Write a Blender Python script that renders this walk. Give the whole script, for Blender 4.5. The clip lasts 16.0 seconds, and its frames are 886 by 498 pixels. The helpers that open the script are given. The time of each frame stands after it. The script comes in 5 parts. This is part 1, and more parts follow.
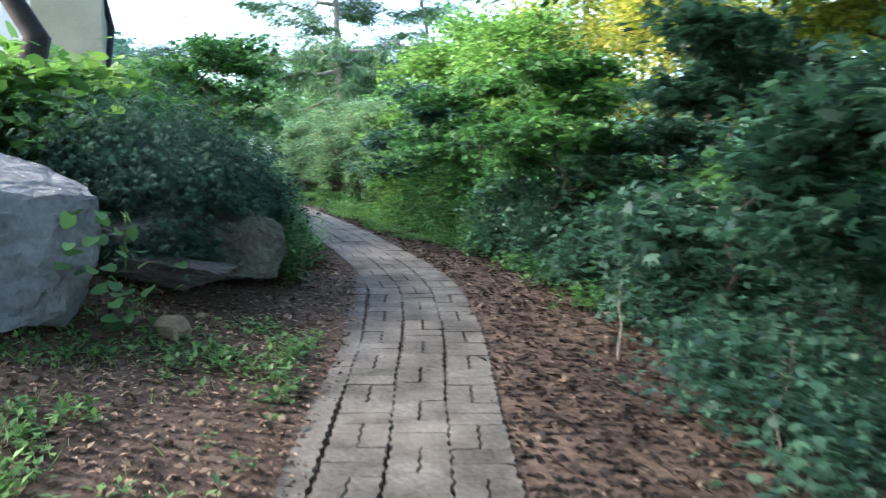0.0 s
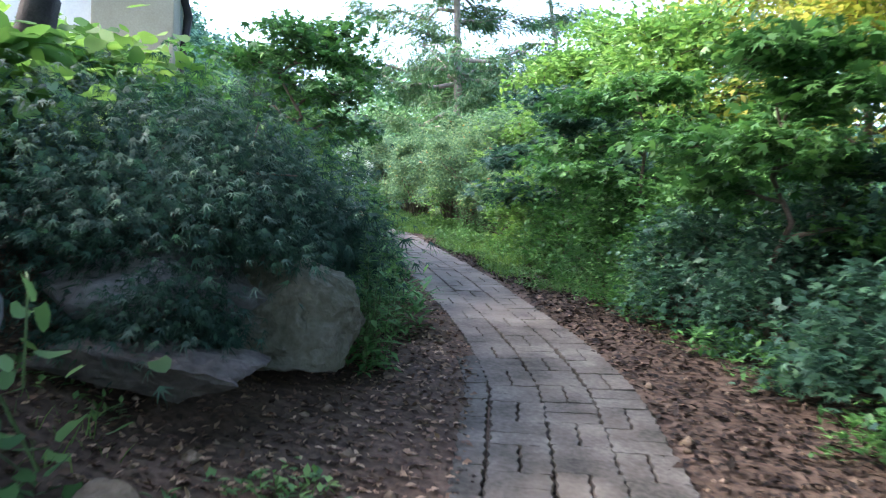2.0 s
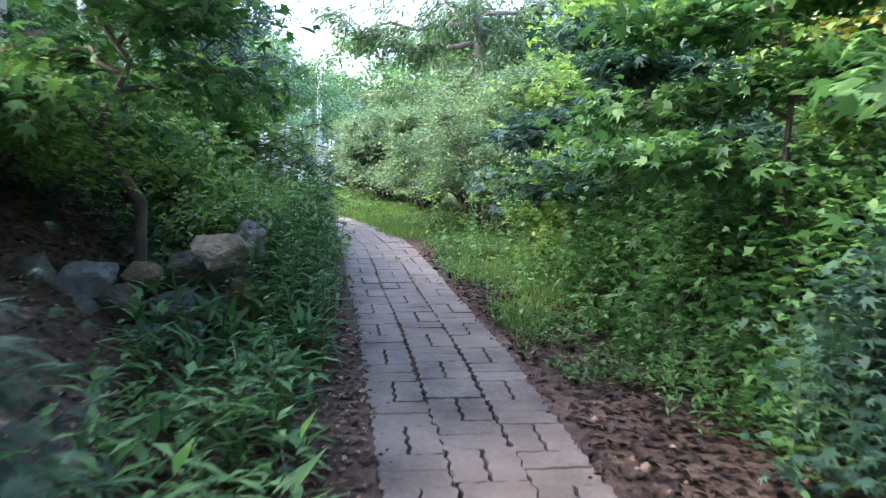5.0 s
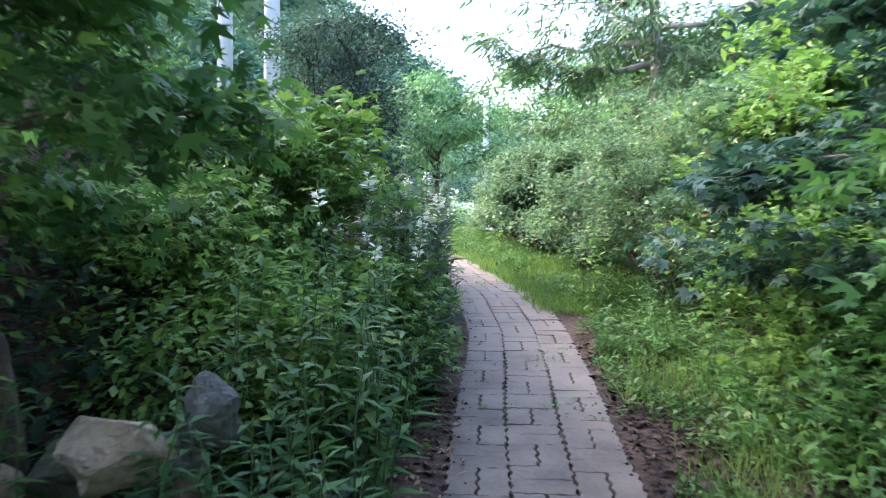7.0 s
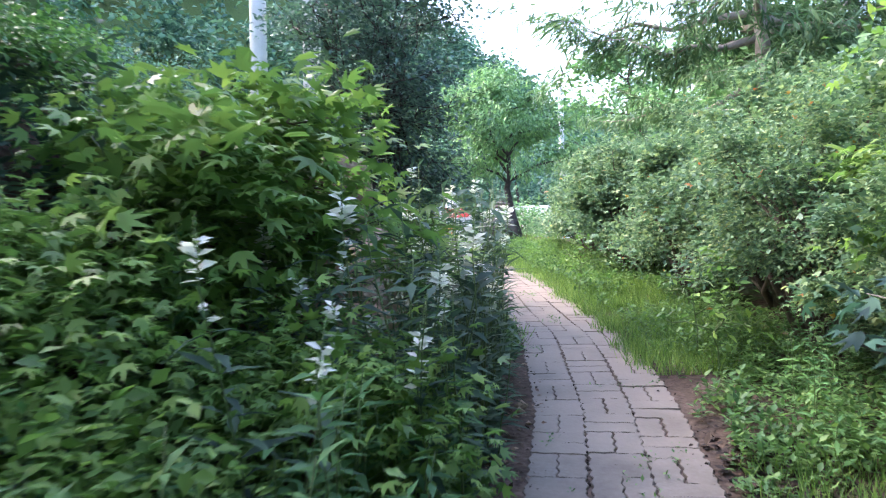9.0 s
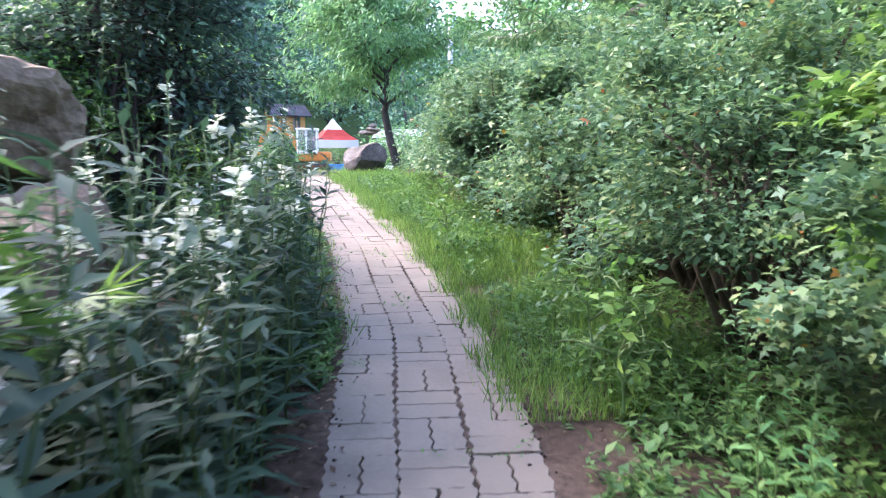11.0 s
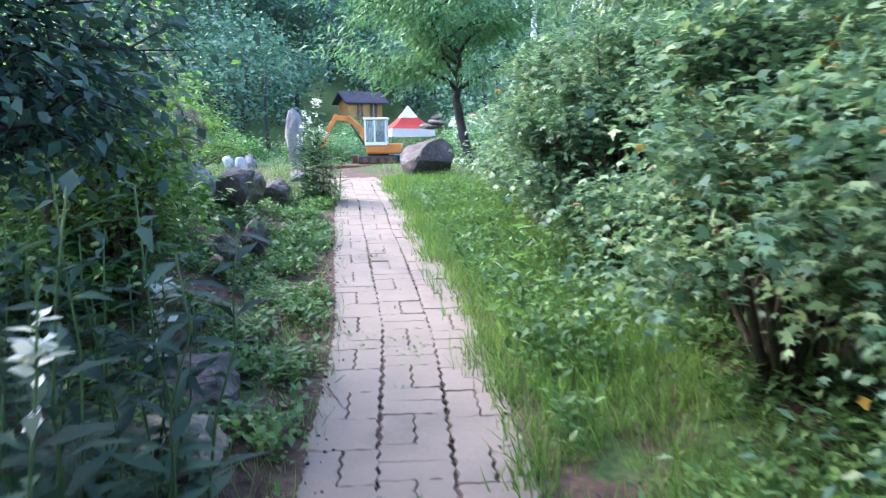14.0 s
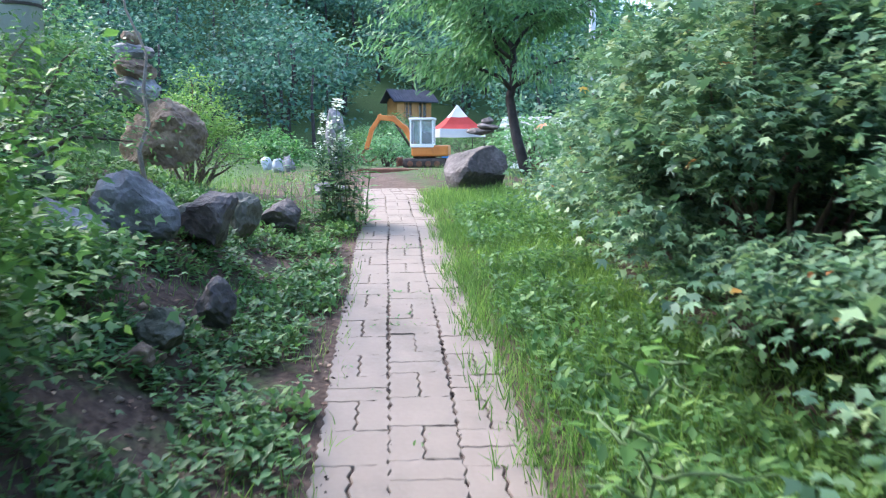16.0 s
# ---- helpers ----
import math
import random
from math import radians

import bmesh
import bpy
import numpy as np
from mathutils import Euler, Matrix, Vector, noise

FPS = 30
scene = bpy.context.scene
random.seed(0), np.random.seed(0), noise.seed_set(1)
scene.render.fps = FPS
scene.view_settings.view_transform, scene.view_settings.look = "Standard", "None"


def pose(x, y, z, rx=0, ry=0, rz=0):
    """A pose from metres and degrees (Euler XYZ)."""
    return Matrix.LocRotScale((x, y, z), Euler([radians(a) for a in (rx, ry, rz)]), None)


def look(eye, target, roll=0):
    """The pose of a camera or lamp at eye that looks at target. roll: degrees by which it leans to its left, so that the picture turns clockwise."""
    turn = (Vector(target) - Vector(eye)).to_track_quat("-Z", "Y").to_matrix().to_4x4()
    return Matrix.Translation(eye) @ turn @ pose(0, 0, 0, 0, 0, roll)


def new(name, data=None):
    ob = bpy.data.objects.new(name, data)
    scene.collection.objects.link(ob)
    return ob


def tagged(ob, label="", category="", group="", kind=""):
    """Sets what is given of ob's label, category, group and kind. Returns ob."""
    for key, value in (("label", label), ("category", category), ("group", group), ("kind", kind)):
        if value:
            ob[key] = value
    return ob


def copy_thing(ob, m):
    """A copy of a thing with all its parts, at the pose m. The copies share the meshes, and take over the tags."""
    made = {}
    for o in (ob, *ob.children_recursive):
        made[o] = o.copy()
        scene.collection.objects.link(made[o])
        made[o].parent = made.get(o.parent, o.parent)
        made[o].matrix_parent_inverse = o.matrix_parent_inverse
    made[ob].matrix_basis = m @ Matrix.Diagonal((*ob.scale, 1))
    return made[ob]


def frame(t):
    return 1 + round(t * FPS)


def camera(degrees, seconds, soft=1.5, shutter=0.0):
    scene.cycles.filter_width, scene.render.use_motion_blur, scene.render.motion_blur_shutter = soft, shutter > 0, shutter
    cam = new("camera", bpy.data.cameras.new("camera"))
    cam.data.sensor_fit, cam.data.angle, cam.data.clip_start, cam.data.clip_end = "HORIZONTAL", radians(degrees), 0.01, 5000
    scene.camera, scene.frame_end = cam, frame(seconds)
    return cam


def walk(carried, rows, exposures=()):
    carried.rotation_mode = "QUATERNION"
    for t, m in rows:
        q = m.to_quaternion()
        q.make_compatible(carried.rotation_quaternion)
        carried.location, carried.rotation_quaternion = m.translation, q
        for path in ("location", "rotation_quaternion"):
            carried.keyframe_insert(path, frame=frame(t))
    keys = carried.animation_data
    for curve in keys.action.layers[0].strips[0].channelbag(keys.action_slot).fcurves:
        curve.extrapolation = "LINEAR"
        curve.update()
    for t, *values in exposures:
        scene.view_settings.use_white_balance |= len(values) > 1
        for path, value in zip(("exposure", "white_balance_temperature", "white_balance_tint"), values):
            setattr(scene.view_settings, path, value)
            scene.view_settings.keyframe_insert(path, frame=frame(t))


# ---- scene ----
cam = camera(62.0, 16.0, soft=1.15, shutter=0.5)
PATH = [
    (0.0, (0.000, 0.000, 1.400), (0.000, 4.993, 1.138), 0.00),
    (0.5, (-0.050, 0.630, 1.471), (-0.398, 5.610, 1.193), 1.69),
    (1.0, (0.004, 1.277, 1.538), (-0.439, 6.249, 1.251), 2.23),
    (1.5, (-0.196, 1.918, 1.588), (-0.746, 6.883, 1.371), 1.97),
    (2.0, (-0.342, 2.531, 1.576), (-1.095, 7.473, 1.448), 1.95),
    (2.5, (-0.425, 3.207, 1.637), (-1.259, 8.128, 1.335), -0.10),
    (3.0, (-0.484, 3.798, 1.765), (-1.231, 8.739, 1.593), -0.75),
    (5.5, (-0.511, 6.782, 2.020), (-1.634, 11.645, 1.714), 0.14),
    (6.0, (-0.579, 7.340, 2.148), (-2.020, 12.125, 1.984), -1.43),
    (6.5, (-0.777, 7.841, 2.228), (-2.727, 12.445, 2.243), -0.96),
    (7.0, (-0.873, 8.382, 2.247), (-2.982, 12.915, 2.168), 0.31),
    (7.5, (-1.090, 8.880, 2.286), (-3.560, 13.227, 2.250), -0.60),
    (8.0, (-1.205, 9.341, 2.370), (-3.843, 13.588, 2.364), -1.55),
    (10.5, (-2.005, 11.686, 2.591), (-4.133, 16.190, 2.156), 0.35),
    (11.0, (-2.048, 12.259, 2.666), (-3.963, 16.839, 2.067), -0.05),
    (11.5, (-2.264, 12.752, 2.676), (-4.290, 17.285, 2.085), -0.06),
    (12.0, (-2.397, 13.239, 2.702), (-4.537, 17.718, 2.102), 1.43),
    (12.5, (-2.506, 13.704, 2.776), (-4.745, 18.127, 2.123), -0.87),
    (13.0, (-2.753, 14.135, 2.870), (-5.050, 18.520, 2.166), -0.64),
    (13.5, (-2.914, 14.599, 2.879), (-5.211, 18.980, 2.157), 0.36),
    (14.0, (-3.147, 15.005, 2.906), (-5.559, 19.329, 2.210), -0.75),
    (14.5, (-3.415, 15.390, 2.980), (-5.983, 19.625, 2.293), -0.41),
    (15.0, (-3.594, 15.887, 3.031), (-6.253, 20.064, 2.337), -1.21),
    (15.5, (-3.857, 16.299, 3.011), (-6.518, 20.474, 2.316), -1.71),
    (16.0, (-4.111, 16.695, 3.044), (-6.802, 20.850, 2.341), -0.24),
]
walk(cam, [(t, look(eye, target, roll)) for t, eye, target, roll in PATH],
     exposures=[(0, 3.35, 6150, 10), (2.5, 3.45, 6200, 20), (5.5, 3.55, 6350, 25), (7.5, 3.4, 6450, 21), (10, 3.38, 6400, 26), (13, 3.25, 5750, 23), (16, 2.85, 5800, 16)])

# ---- light: open shade under a bright evening sky ----
world = bpy.data.worlds.new("sky")
scene.world = world
world.use_nodes = True
wn = world.node_tree.nodes
sky = wn.new("ShaderNodeTexSky")
sky.sky_type, sky.sun_disc = "NISHITA", False
sky.sun_elevation, sky.sun_rotation = radians(38), radians(-100)
sky.air_density, sky.dust_density, sky.ozone_density = 1.0, 3.0, 1.0
world.node_tree.links.new(sky.outputs[0], wn["Background"].inputs[0])
wn["Background"].inputs[1].default_value = 0.15
sun = new("sun", bpy.data.lights.new("sun", "SUN"))
sun.data.energy, sun.data.angle, sun.data.color = 0.8, radians(30), (1.0, 0.93, 0.82)
sun.matrix_world = look((0, 0, 0), (math.cos(radians(38)) * 0.98, -math.cos(radians(38)) * 0.17, -math.sin(radians(38))))


# ---- materials ----
def node_material(name):
    m = bpy.data.materials.new(name)
    m.use_nodes = True
    return m, m.node_tree.nodes, m.node_tree.links, m.node_tree.nodes["Principled BSDF"]


def ramp(nodes, stops):
    r = nodes.new("ShaderNodeValToRGB")
    r.color_ramp.elements[0].position, r.color_ramp.elements[0].color = stops[0][0], (*stops[0][1], 1)
    r.color_ramp.elements[1].position, r.color_ramp.elements[1].color = stops[-1][0], (*stops[-1][1], 1)
    for at, c in stops[1:-1]:
        e = r.color_ramp.elements.new(at)
        e.color = (*c, 1)
    return r


def leaf_material(name, stops, through_part=0.35, rough=0.5, patch=0.5):
    """Leaves: every leaf its own tone, larger patches of lighter and darker growth, light let through."""
    m, n, l, b = node_material(name)
    geo = n.new("ShaderNodeNewGeometry")
    nz = n.new("ShaderNodeTexNoise")
    nz.inputs["Scale"].default_value = 1.3
    l.new(geo.outputs["Position"], nz.inputs["Vector"])
    mixer = n.new("ShaderNodeMix")
    mixer.inputs[0].default_value = patch
    l.new(geo.outputs["Random Per Island"], mixer.inputs[2])
    l.new(nz.outputs[0], mixer.inputs[3])
    r = ramp(n, stops)
    l.new(mixer.outputs[0], r.inputs[0])
    l.new(r.outputs[0], b.inputs["Base Color"])
    b.inputs["Roughness"].default_value = rough
    b.inputs["Specular IOR Level"].default_value = 0.3
    t = n.new("ShaderNodeBsdfTranslucent")
    bright = n.new("ShaderNodeMix")
    bright.data_type, bright.blend_type = "RGBA", "MULTIPLY"
    bright.inputs[0].default_value = 1.0
    l.new(r.outputs[0], bright.inputs[6])
    bright.inputs[7].default_value = (1.1, 1.2, 0.95, 1)
    l.new(bright.outputs[2], t.inputs[0])
    mx = n.new("ShaderNodeMixShader")
    mx.inputs[0].default_value = through_part
    l.new(b.outputs[0], mx.inputs[1])
    l.new(t.outputs[0], mx.inputs[2])
    l.new(mx.outputs[0], n["Material Output"].inputs[0])
    return m


def rough_material(name, stops, scale=4.0, fine=40.0, bump=0.4, rough=0.85, depth=0.02, metal=0.0, vary=0.0, spec=0.3):
    """Stone, bark, soil, plaster, paint: colour by coarse noise, broken up by fine noise, with relief."""
    m, n, l, b = node_material(name)
    geo = n.new("ShaderNodeNewGeometry")
    a = n.new("ShaderNodeTexNoise")
    a.inputs["Scale"].default_value, a.inputs["Detail"].default_value = scale, 5
    f = n.new("ShaderNodeTexNoise")
    f.inputs["Scale"].default_value, f.inputs["Detail"].default_value = fine, 4
    for k in (a, f):
        l.new(geo.outputs["Position"], k.inputs["Vector"])
    mixer = n.new("ShaderNodeMix")
    mixer.inputs[0].default_value = 0.35
    l.new(a.outputs[0], mixer.inputs[2])
    l.new(f.outputs[0], mixer.inputs[3])
    value = mixer.outputs[0]
    if vary:
        info = n.new("ShaderNodeObjectInfo")
        total = n.new("ShaderNodeMath")
        l.new(info.outputs["Random"], total.inputs[0])
        l.new(geo.outputs["Random Per Island"], total.inputs[1])
        wrap = n.new("ShaderNodeMath")
        wrap.operation = "FRACT"
        l.new(total.outputs[0], wrap.inputs[0])
        both = n.new("ShaderNodeMix")
        both.inputs[0].default_value = vary
        l.new(value, both.inputs[2])
        l.new(wrap.outputs[0], both.inputs[3])
        value = both.outputs[0]
    r = ramp(n, stops)
    l.new(value, r.inputs[0])
    l.new(r.outputs[0], b.inputs["Base Color"])
    b.inputs["Roughness"].default_value, b.inputs["Metallic"].default_value = rough, metal
    b.inputs["Specular IOR Level"].default_value = spec
    bp = n.new("ShaderNodeBump")
    bp.inputs["Strength"].default_value, bp.inputs["Distance"].default_value = bump, depth
    l.new(mixer.outputs[0], bp.inputs["Height"])
    l.new(bp.outputs[0], b.inputs["Normal"])
    return m


M_MAPLE = leaf_material("maple_leaves", [(0.25, (0.0317, 0.0935, 0.0319)), (0.5, (0.068, 0.187, 0.0558)), (0.75, (0.136, 0.297, 0.0798))])
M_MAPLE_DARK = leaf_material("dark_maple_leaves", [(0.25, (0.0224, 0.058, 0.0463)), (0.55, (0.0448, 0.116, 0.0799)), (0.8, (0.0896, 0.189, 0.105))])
M_LACE = leaf_material("laceleaf", [(0.25, (0.014, 0.042, 0.0324)), (0.55, (0.0245, 0.07, 0.0504)), (0.8, (0.042, 0.105, 0.0612))], 0.3, 0.8)
M_HEDGE = leaf_material("hedge_leaves", [(0.2, (0.0448, 0.102, 0.0631)), (0.45, (0.105, 0.203, 0.116)), (0.68, (0.195, 0.304, 0.148)), (0.85, (0.299, 0.334, 0.148)), (0.93, (0.448, 0.261, 0.126))])
# yellow stands in for low sun on these trees, with some autumn tone
M_SUN_YELLOW = leaf_material("sun_coloured_leaves", [(0.25, (0.13, 0.2, 0.03)), (0.5, (0.27, 0.29, 0.05)), (0.75, (0.42, 0.35, 0.08)), (0.9, (0.46, 0.26, 0.07))], 0.5)
M_LIGHT = leaf_material("light_leaves", [(0.25, (0.0721, 0.16, 0.0435)), (0.5, (0.134, 0.27, 0.0653)), (0.8, (0.227, 0.36, 0.087))], 0.4)
M_PINE = leaf_material("needles", [(0.25, (0.06, 0.132, 0.072)), (0.5, (0.096, 0.192, 0.096)), (0.8, (0.156, 0.24, 0.108))], 0.3)
M_TREE = leaf_material("garden_tree_leaves", [(0.25, (0.0695, 0.162, 0.0783)), (0.5, (0.125, 0.27, 0.117)), (0.8, (0.222, 0.378, 0.157))])
M_WOODS = leaf_material("woods_leaves", [(0.25, (0.0351, 0.0979, 0.0797)), (0.5, (0.0701, 0.167, 0.114)), (0.8, (0.126, 0.251, 0.16))], 0.25, 0.6, 0.3)
M_STALK_LEAF = leaf_material("stalk_leaves", [(0.25, (0.024, 0.059, 0.041)), (0.5, (0.043, 0.093, 0.06)), (0.8, (0.08, 0.145, 0.083))], 0.3, 0.7)
M_STALK_GREEN = leaf_material("leafy_stalk_leaves", [(0.25, (0.04, 0.12, 0.045)), (0.5, (0.075, 0.2, 0.068)), (0.8, (0.14, 0.29, 0.095))], 0.35, 0.65)
M_DARK_BLUE = leaf_material("blue_black_leaves", [(0.25, (0.038, 0.083, 0.08)), (0.55, (0.074, 0.15, 0.125)), (0.85, (0.135, 0.25, 0.14))], 0.2)
M_PETAL = leaf_material("petals", [(0.2, (0.62, 0.64, 0.6)), (0.8, (0.85, 0.86, 0.83))], 0.3, 0.6)
M_GRASS = leaf_material("grass", [(0.25, (0.065, 0.145, 0.038)), (0.5, (0.13, 0.25, 0.058)), (0.8, (0.24, 0.36, 0.085))], 0.35)
M_WEED = leaf_material("weeds", [(0.25, (0.0515, 0.12, 0.0435)), (0.5, (0.0927, 0.2, 0.0653)), (0.8, (0.175, 0.29, 0.087))])
# darkened copy of the pale litter below, with the maples' shade in its colour
M_LITTER_SHADED = leaf_material("fallen_leaves_shaded", [(0.2, (0.0079, 0.0050, 0.0038)), (0.5, (0.0218, 0.0130, 0.0092)), (0.72, (0.0395, 0.0248, 0.0172)), (0.93, (0.0870, 0.0612, 0.0421))], 0.1, 0.75, 0.2)
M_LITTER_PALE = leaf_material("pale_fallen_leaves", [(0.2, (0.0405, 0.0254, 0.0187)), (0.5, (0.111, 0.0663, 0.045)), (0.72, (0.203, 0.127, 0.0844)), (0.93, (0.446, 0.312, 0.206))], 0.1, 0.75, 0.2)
M_AUTUMN = leaf_material("turned_leaves", [(0.2, (0.35, 0.1, 0.03)), (0.5, (0.45, 0.2, 0.08)), (0.8, (0.5, 0.36, 0.06))], 0.3)
M_BARK = rough_material("bark", [(0.3, (0.045, 0.036, 0.03)), (0.55, (0.12, 0.095, 0.075)), (0.75, (0.2, 0.17, 0.14))], 6, 60, 0.8)
M_BARK_PALE = rough_material("pale_bark", [(0.3, (0.14, 0.12, 0.1)), (0.55, (0.26, 0.23, 0.2)), (0.75, (0.38, 0.35, 0.31))], 6, 60, 0.6)
M_BARK_DARK = rough_material("dark_bark", [(0.3, (0.02, 0.018, 0.02)), (0.7, (0.07, 0.06, 0.06))], 6, 60, 0.8)
M_STEM = rough_material("stem", [(0.3, (0.05, 0.1, 0.035)), (0.7, (0.12, 0.19, 0.07))], 10, 80, 0.2, 0.6)
M_ROCK = rough_material("grey_rock", [(0.28, (0.0630, 0.0612, 0.0608)), (0.5, (0.1750, 0.1764, 0.1786)), (0.72, (0.2800, 0.2844, 0.2888))], 2.5, 22, 1.0, 0.9, 0.06)
M_ROCK_BROWN = rough_material("brown_rock", [(0.28, (0.07, 0.05, 0.035)), (0.5, (0.2, 0.145, 0.1)), (0.72, (0.38, 0.3, 0.22))], 3.5, 25, 1.0, 0.9, 0.06)
M_ROCK_PALE = rough_material("pale_sandstone", [(0.28, (0.12, 0.085, 0.06)), (0.5, (0.33, 0.255, 0.19)), (0.72, (0.5, 0.42, 0.34))], 3.5, 25, 1.0, 0.9, 0.06)
M_ROCK_MOSS = rough_material("mossy_rock", [(0.28, (0.04, 0.045, 0.03)), (0.45, (0.11, 0.11, 0.08)), (0.6, (0.17, 0.165, 0.14)), (0.75, (0.12, 0.15, 0.06))], 3.5, 25, 1.0, 0.9, 0.06)
M_ROCK_DARK = rough_material("dark_rock", [(0.28, (0.035, 0.032, 0.03)), (0.5, (0.1, 0.09, 0.085)), (0.75, (0.22, 0.2, 0.19))], 3.5, 25, 1.0, 0.9, 0.06)
M_PAVER = rough_material("concrete_paver", [(0.34, (0.024, 0.0215, 0.017)), (0.44, (0.059, 0.054, 0.045)), (0.54, (0.096, 0.088, 0.075)), (0.67, (0.165, 0.152, 0.133))], 3.2, 38, 0.7, 0.8, 0.008, 0, 0.07)


def add_mud(m):
    """Pale dried mud carried from the yard, thinning out down the path, and a trodden streak along it."""
    n, l = m.node_tree.nodes, m.node_tree.links
    b = n["Principled BSDF"]
    was = b.inputs["Base Color"].links[0].from_socket
    geo = n.new("ShaderNodeNewGeometry")
    sep = n.new("ShaderNodeSeparateXYZ")
    l.new(geo.outputs["Position"], sep.inputs[0])
    far = n.new("ShaderNodeMapRange")
    far.inputs[1].default_value, far.inputs[2].default_value, far.inputs[3].default_value, far.inputs[4].default_value = 7.0, 16.0, 0.0, 0.52
    l.new(sep.outputs[1], far.inputs[0])
    nz = n.new("ShaderNodeTexNoise")
    nz.inputs["Scale"].default_value, nz.inputs["Detail"].default_value = 1.8, 6
    l.new(geo.outputs["Position"], nz.inputs["Vector"])
    add = n.new("ShaderNodeMath")
    l.new(far.outputs[0], add.inputs[0])
    l.new(nz.outputs[0], add.inputs[1])
    cut = ramp(n, [(0.52, (0, 0, 0)), (0.98, (0.78, 0.78, 0.78))])
    l.new(add.outputs[0], cut.inputs[0])
    mx = n.new("ShaderNodeMix")
    mx.data_type = "RGBA"
    l.new(cut.outputs[0], mx.inputs[0])
    l.new(was, mx.inputs[6])
    mx.inputs[7].default_value = (0.25, 0.21, 0.168, 1)
    l.new(mx.outputs[2], b.inputs["Base Color"])


add_mud(M_PAVER)
M_CRUMB = rough_material("dark_crumbs", [(0.3, (0.012, 0.009, 0.007)), (0.7, (0.05, 0.036, 0.027))], 8, 60, 0.5, 0.95)
M_POLE = rough_material("pole_concrete", [(0.3, (0.33, 0.35, 0.37)), (0.7, (0.5, 0.52, 0.54))], 3, 60, 0.2)
M_BEIGE = rough_material("beige_render", [(0.3, (0.3, 0.27, 0.2)), (0.7, (0.46, 0.42, 0.32))], 1.5, 50, 0.3)
M_WHITE = rough_material("white_paint", [(0.3, (0.62, 0.62, 0.6)), (0.7, (0.82, 0.82, 0.8))], 1.2, 40, 0.1, 0.6)
M_RED = rough_material("red_canvas", [(0.3, (0.42, 0.05, 0.045)), (0.7, (0.6, 0.09, 0.07))], 1.5, 60, 0.1, 0.7)
M_ORANGE = rough_material("orange_paint", [(0.25, (0.3, 0.1, 0.03)), (0.5, (0.55, 0.19, 0.04)), (0.8, (0.62, 0.25, 0.06))], 2, 40, 0.15, 0.5)
M_WOOD = rough_material("orange_timber", [(0.3, (0.34, 0.16, 0.05)), (0.7, (0.56, 0.3, 0.1))], 1.5, 30, 0.3, 0.6)
M_ROOF = rough_material("dark_roof", [(0.3, (0.03, 0.033, 0.045)), (0.7, (0.075, 0.08, 0.1))], 2, 30, 0.4, 0.6)
M_STEEL = rough_material("dark_steel", [(0.3, (0.03, 0.028, 0.026)), (0.7, (0.1, 0.08, 0.065))], 6, 60, 0.3, 0.6, 0.01, 0.6)
M_RUST = rough_material("rusty_steel", [(0.3, (0.09, 0.04, 0.02)), (0.7, (0.2, 0.1, 0.06))], 6, 60, 0.5)
M_BLUE = rough_material("blue_plastic", [(0.3, (0.03, 0.13, 0.3)), (0.7, (0.05, 0.2, 0.42))], 2, 40, 0.1, 0.5)
M_GLASS, _n, _l, _b = node_material("window_glass")
_b.inputs["Base Color"].default_value, _b.inputs["Roughness"].default_value = (0.75, 0.82, 0.85, 1), 0.05
_b.inputs["Transmission Weight"].default_value = 0.85


def ground_material():
    """Soil that turns to green undergrowth away from the trodden parts, with moss patches."""
    m, n, l, b = node_material("soil")
    geo = n.new("ShaderNodeNewGeometry")
    noises = []
    for s in (0.45, 3.0, 24.0):
        k = n.new("ShaderNodeTexNoise")
        k.inputs["Scale"].default_value, k.inputs["Detail"].default_value = s, 6
        l.new(geo.outputs["Position"], k.inputs["Vector"])
        noises.append(k)
    soil = ramp(n, [(0.3, (0.03, 0.021, 0.016)), (0.5, (0.08, 0.056, 0.042)), (0.7, (0.155, 0.112, 0.085))])
    mx = n.new("ShaderNodeMix")
    mx.inputs[0].default_value = 0.5
    l.new(noises[1].outputs[0], mx.inputs[2])
    l.new(noises[2].outputs[0], mx.inputs[3])
    l.new(mx.outputs[0], soil.inputs[0])
    green = ramp(n, [(0.3, (0.02, 0.04, 0.016)), (0.7, (0.07, 0.12, 0.035))])
    l.new(noises[2].outputs[0], green.inputs[0])
    cover = n.new("ShaderNodeVertexColor")
    cover.layer_name = "cover"
    add = n.new("ShaderNodeMath")
    l.new(cover.outputs[0], add.inputs[0])
    sub = n.new("ShaderNodeMath")
    sub.operation, sub.inputs[1].default_value = "SUBTRACT", 0.5
    l.new(noises[1].outputs[0], sub.inputs[0])
    l.new(sub.outputs[0], add.inputs[1])
    cl = ramp(n, [(0.42, (0, 0, 0)), (0.58, (1, 1, 1))])
    l.new(add.outputs[0], cl.inputs[0])
    col = n.new("ShaderNodeMix")
    col.data_type = "RGBA"
    l.new(cl.outputs[0], col.inputs[0])
    l.new(soil.outputs[0], col.inputs[6])
    l.new(green.outputs[0], col.inputs[7])
    l.new(col.outputs[2], b.inputs["Base Color"])
    b.inputs["Roughness"].default_value, b.inputs["Specular IOR Level"].default_value = 0.95, 0.15
    bp = n.new("ShaderNodeBump")
    bp.inputs["Strength"].default_value, bp.inputs["Distance"].default_value = 0.9, 0.03
    l.new(mx.outputs[0], bp.inputs["Height"])
    l.new(bp.outputs[0], b.inputs["Normal"])
    return m


M_SOIL = ground_material()

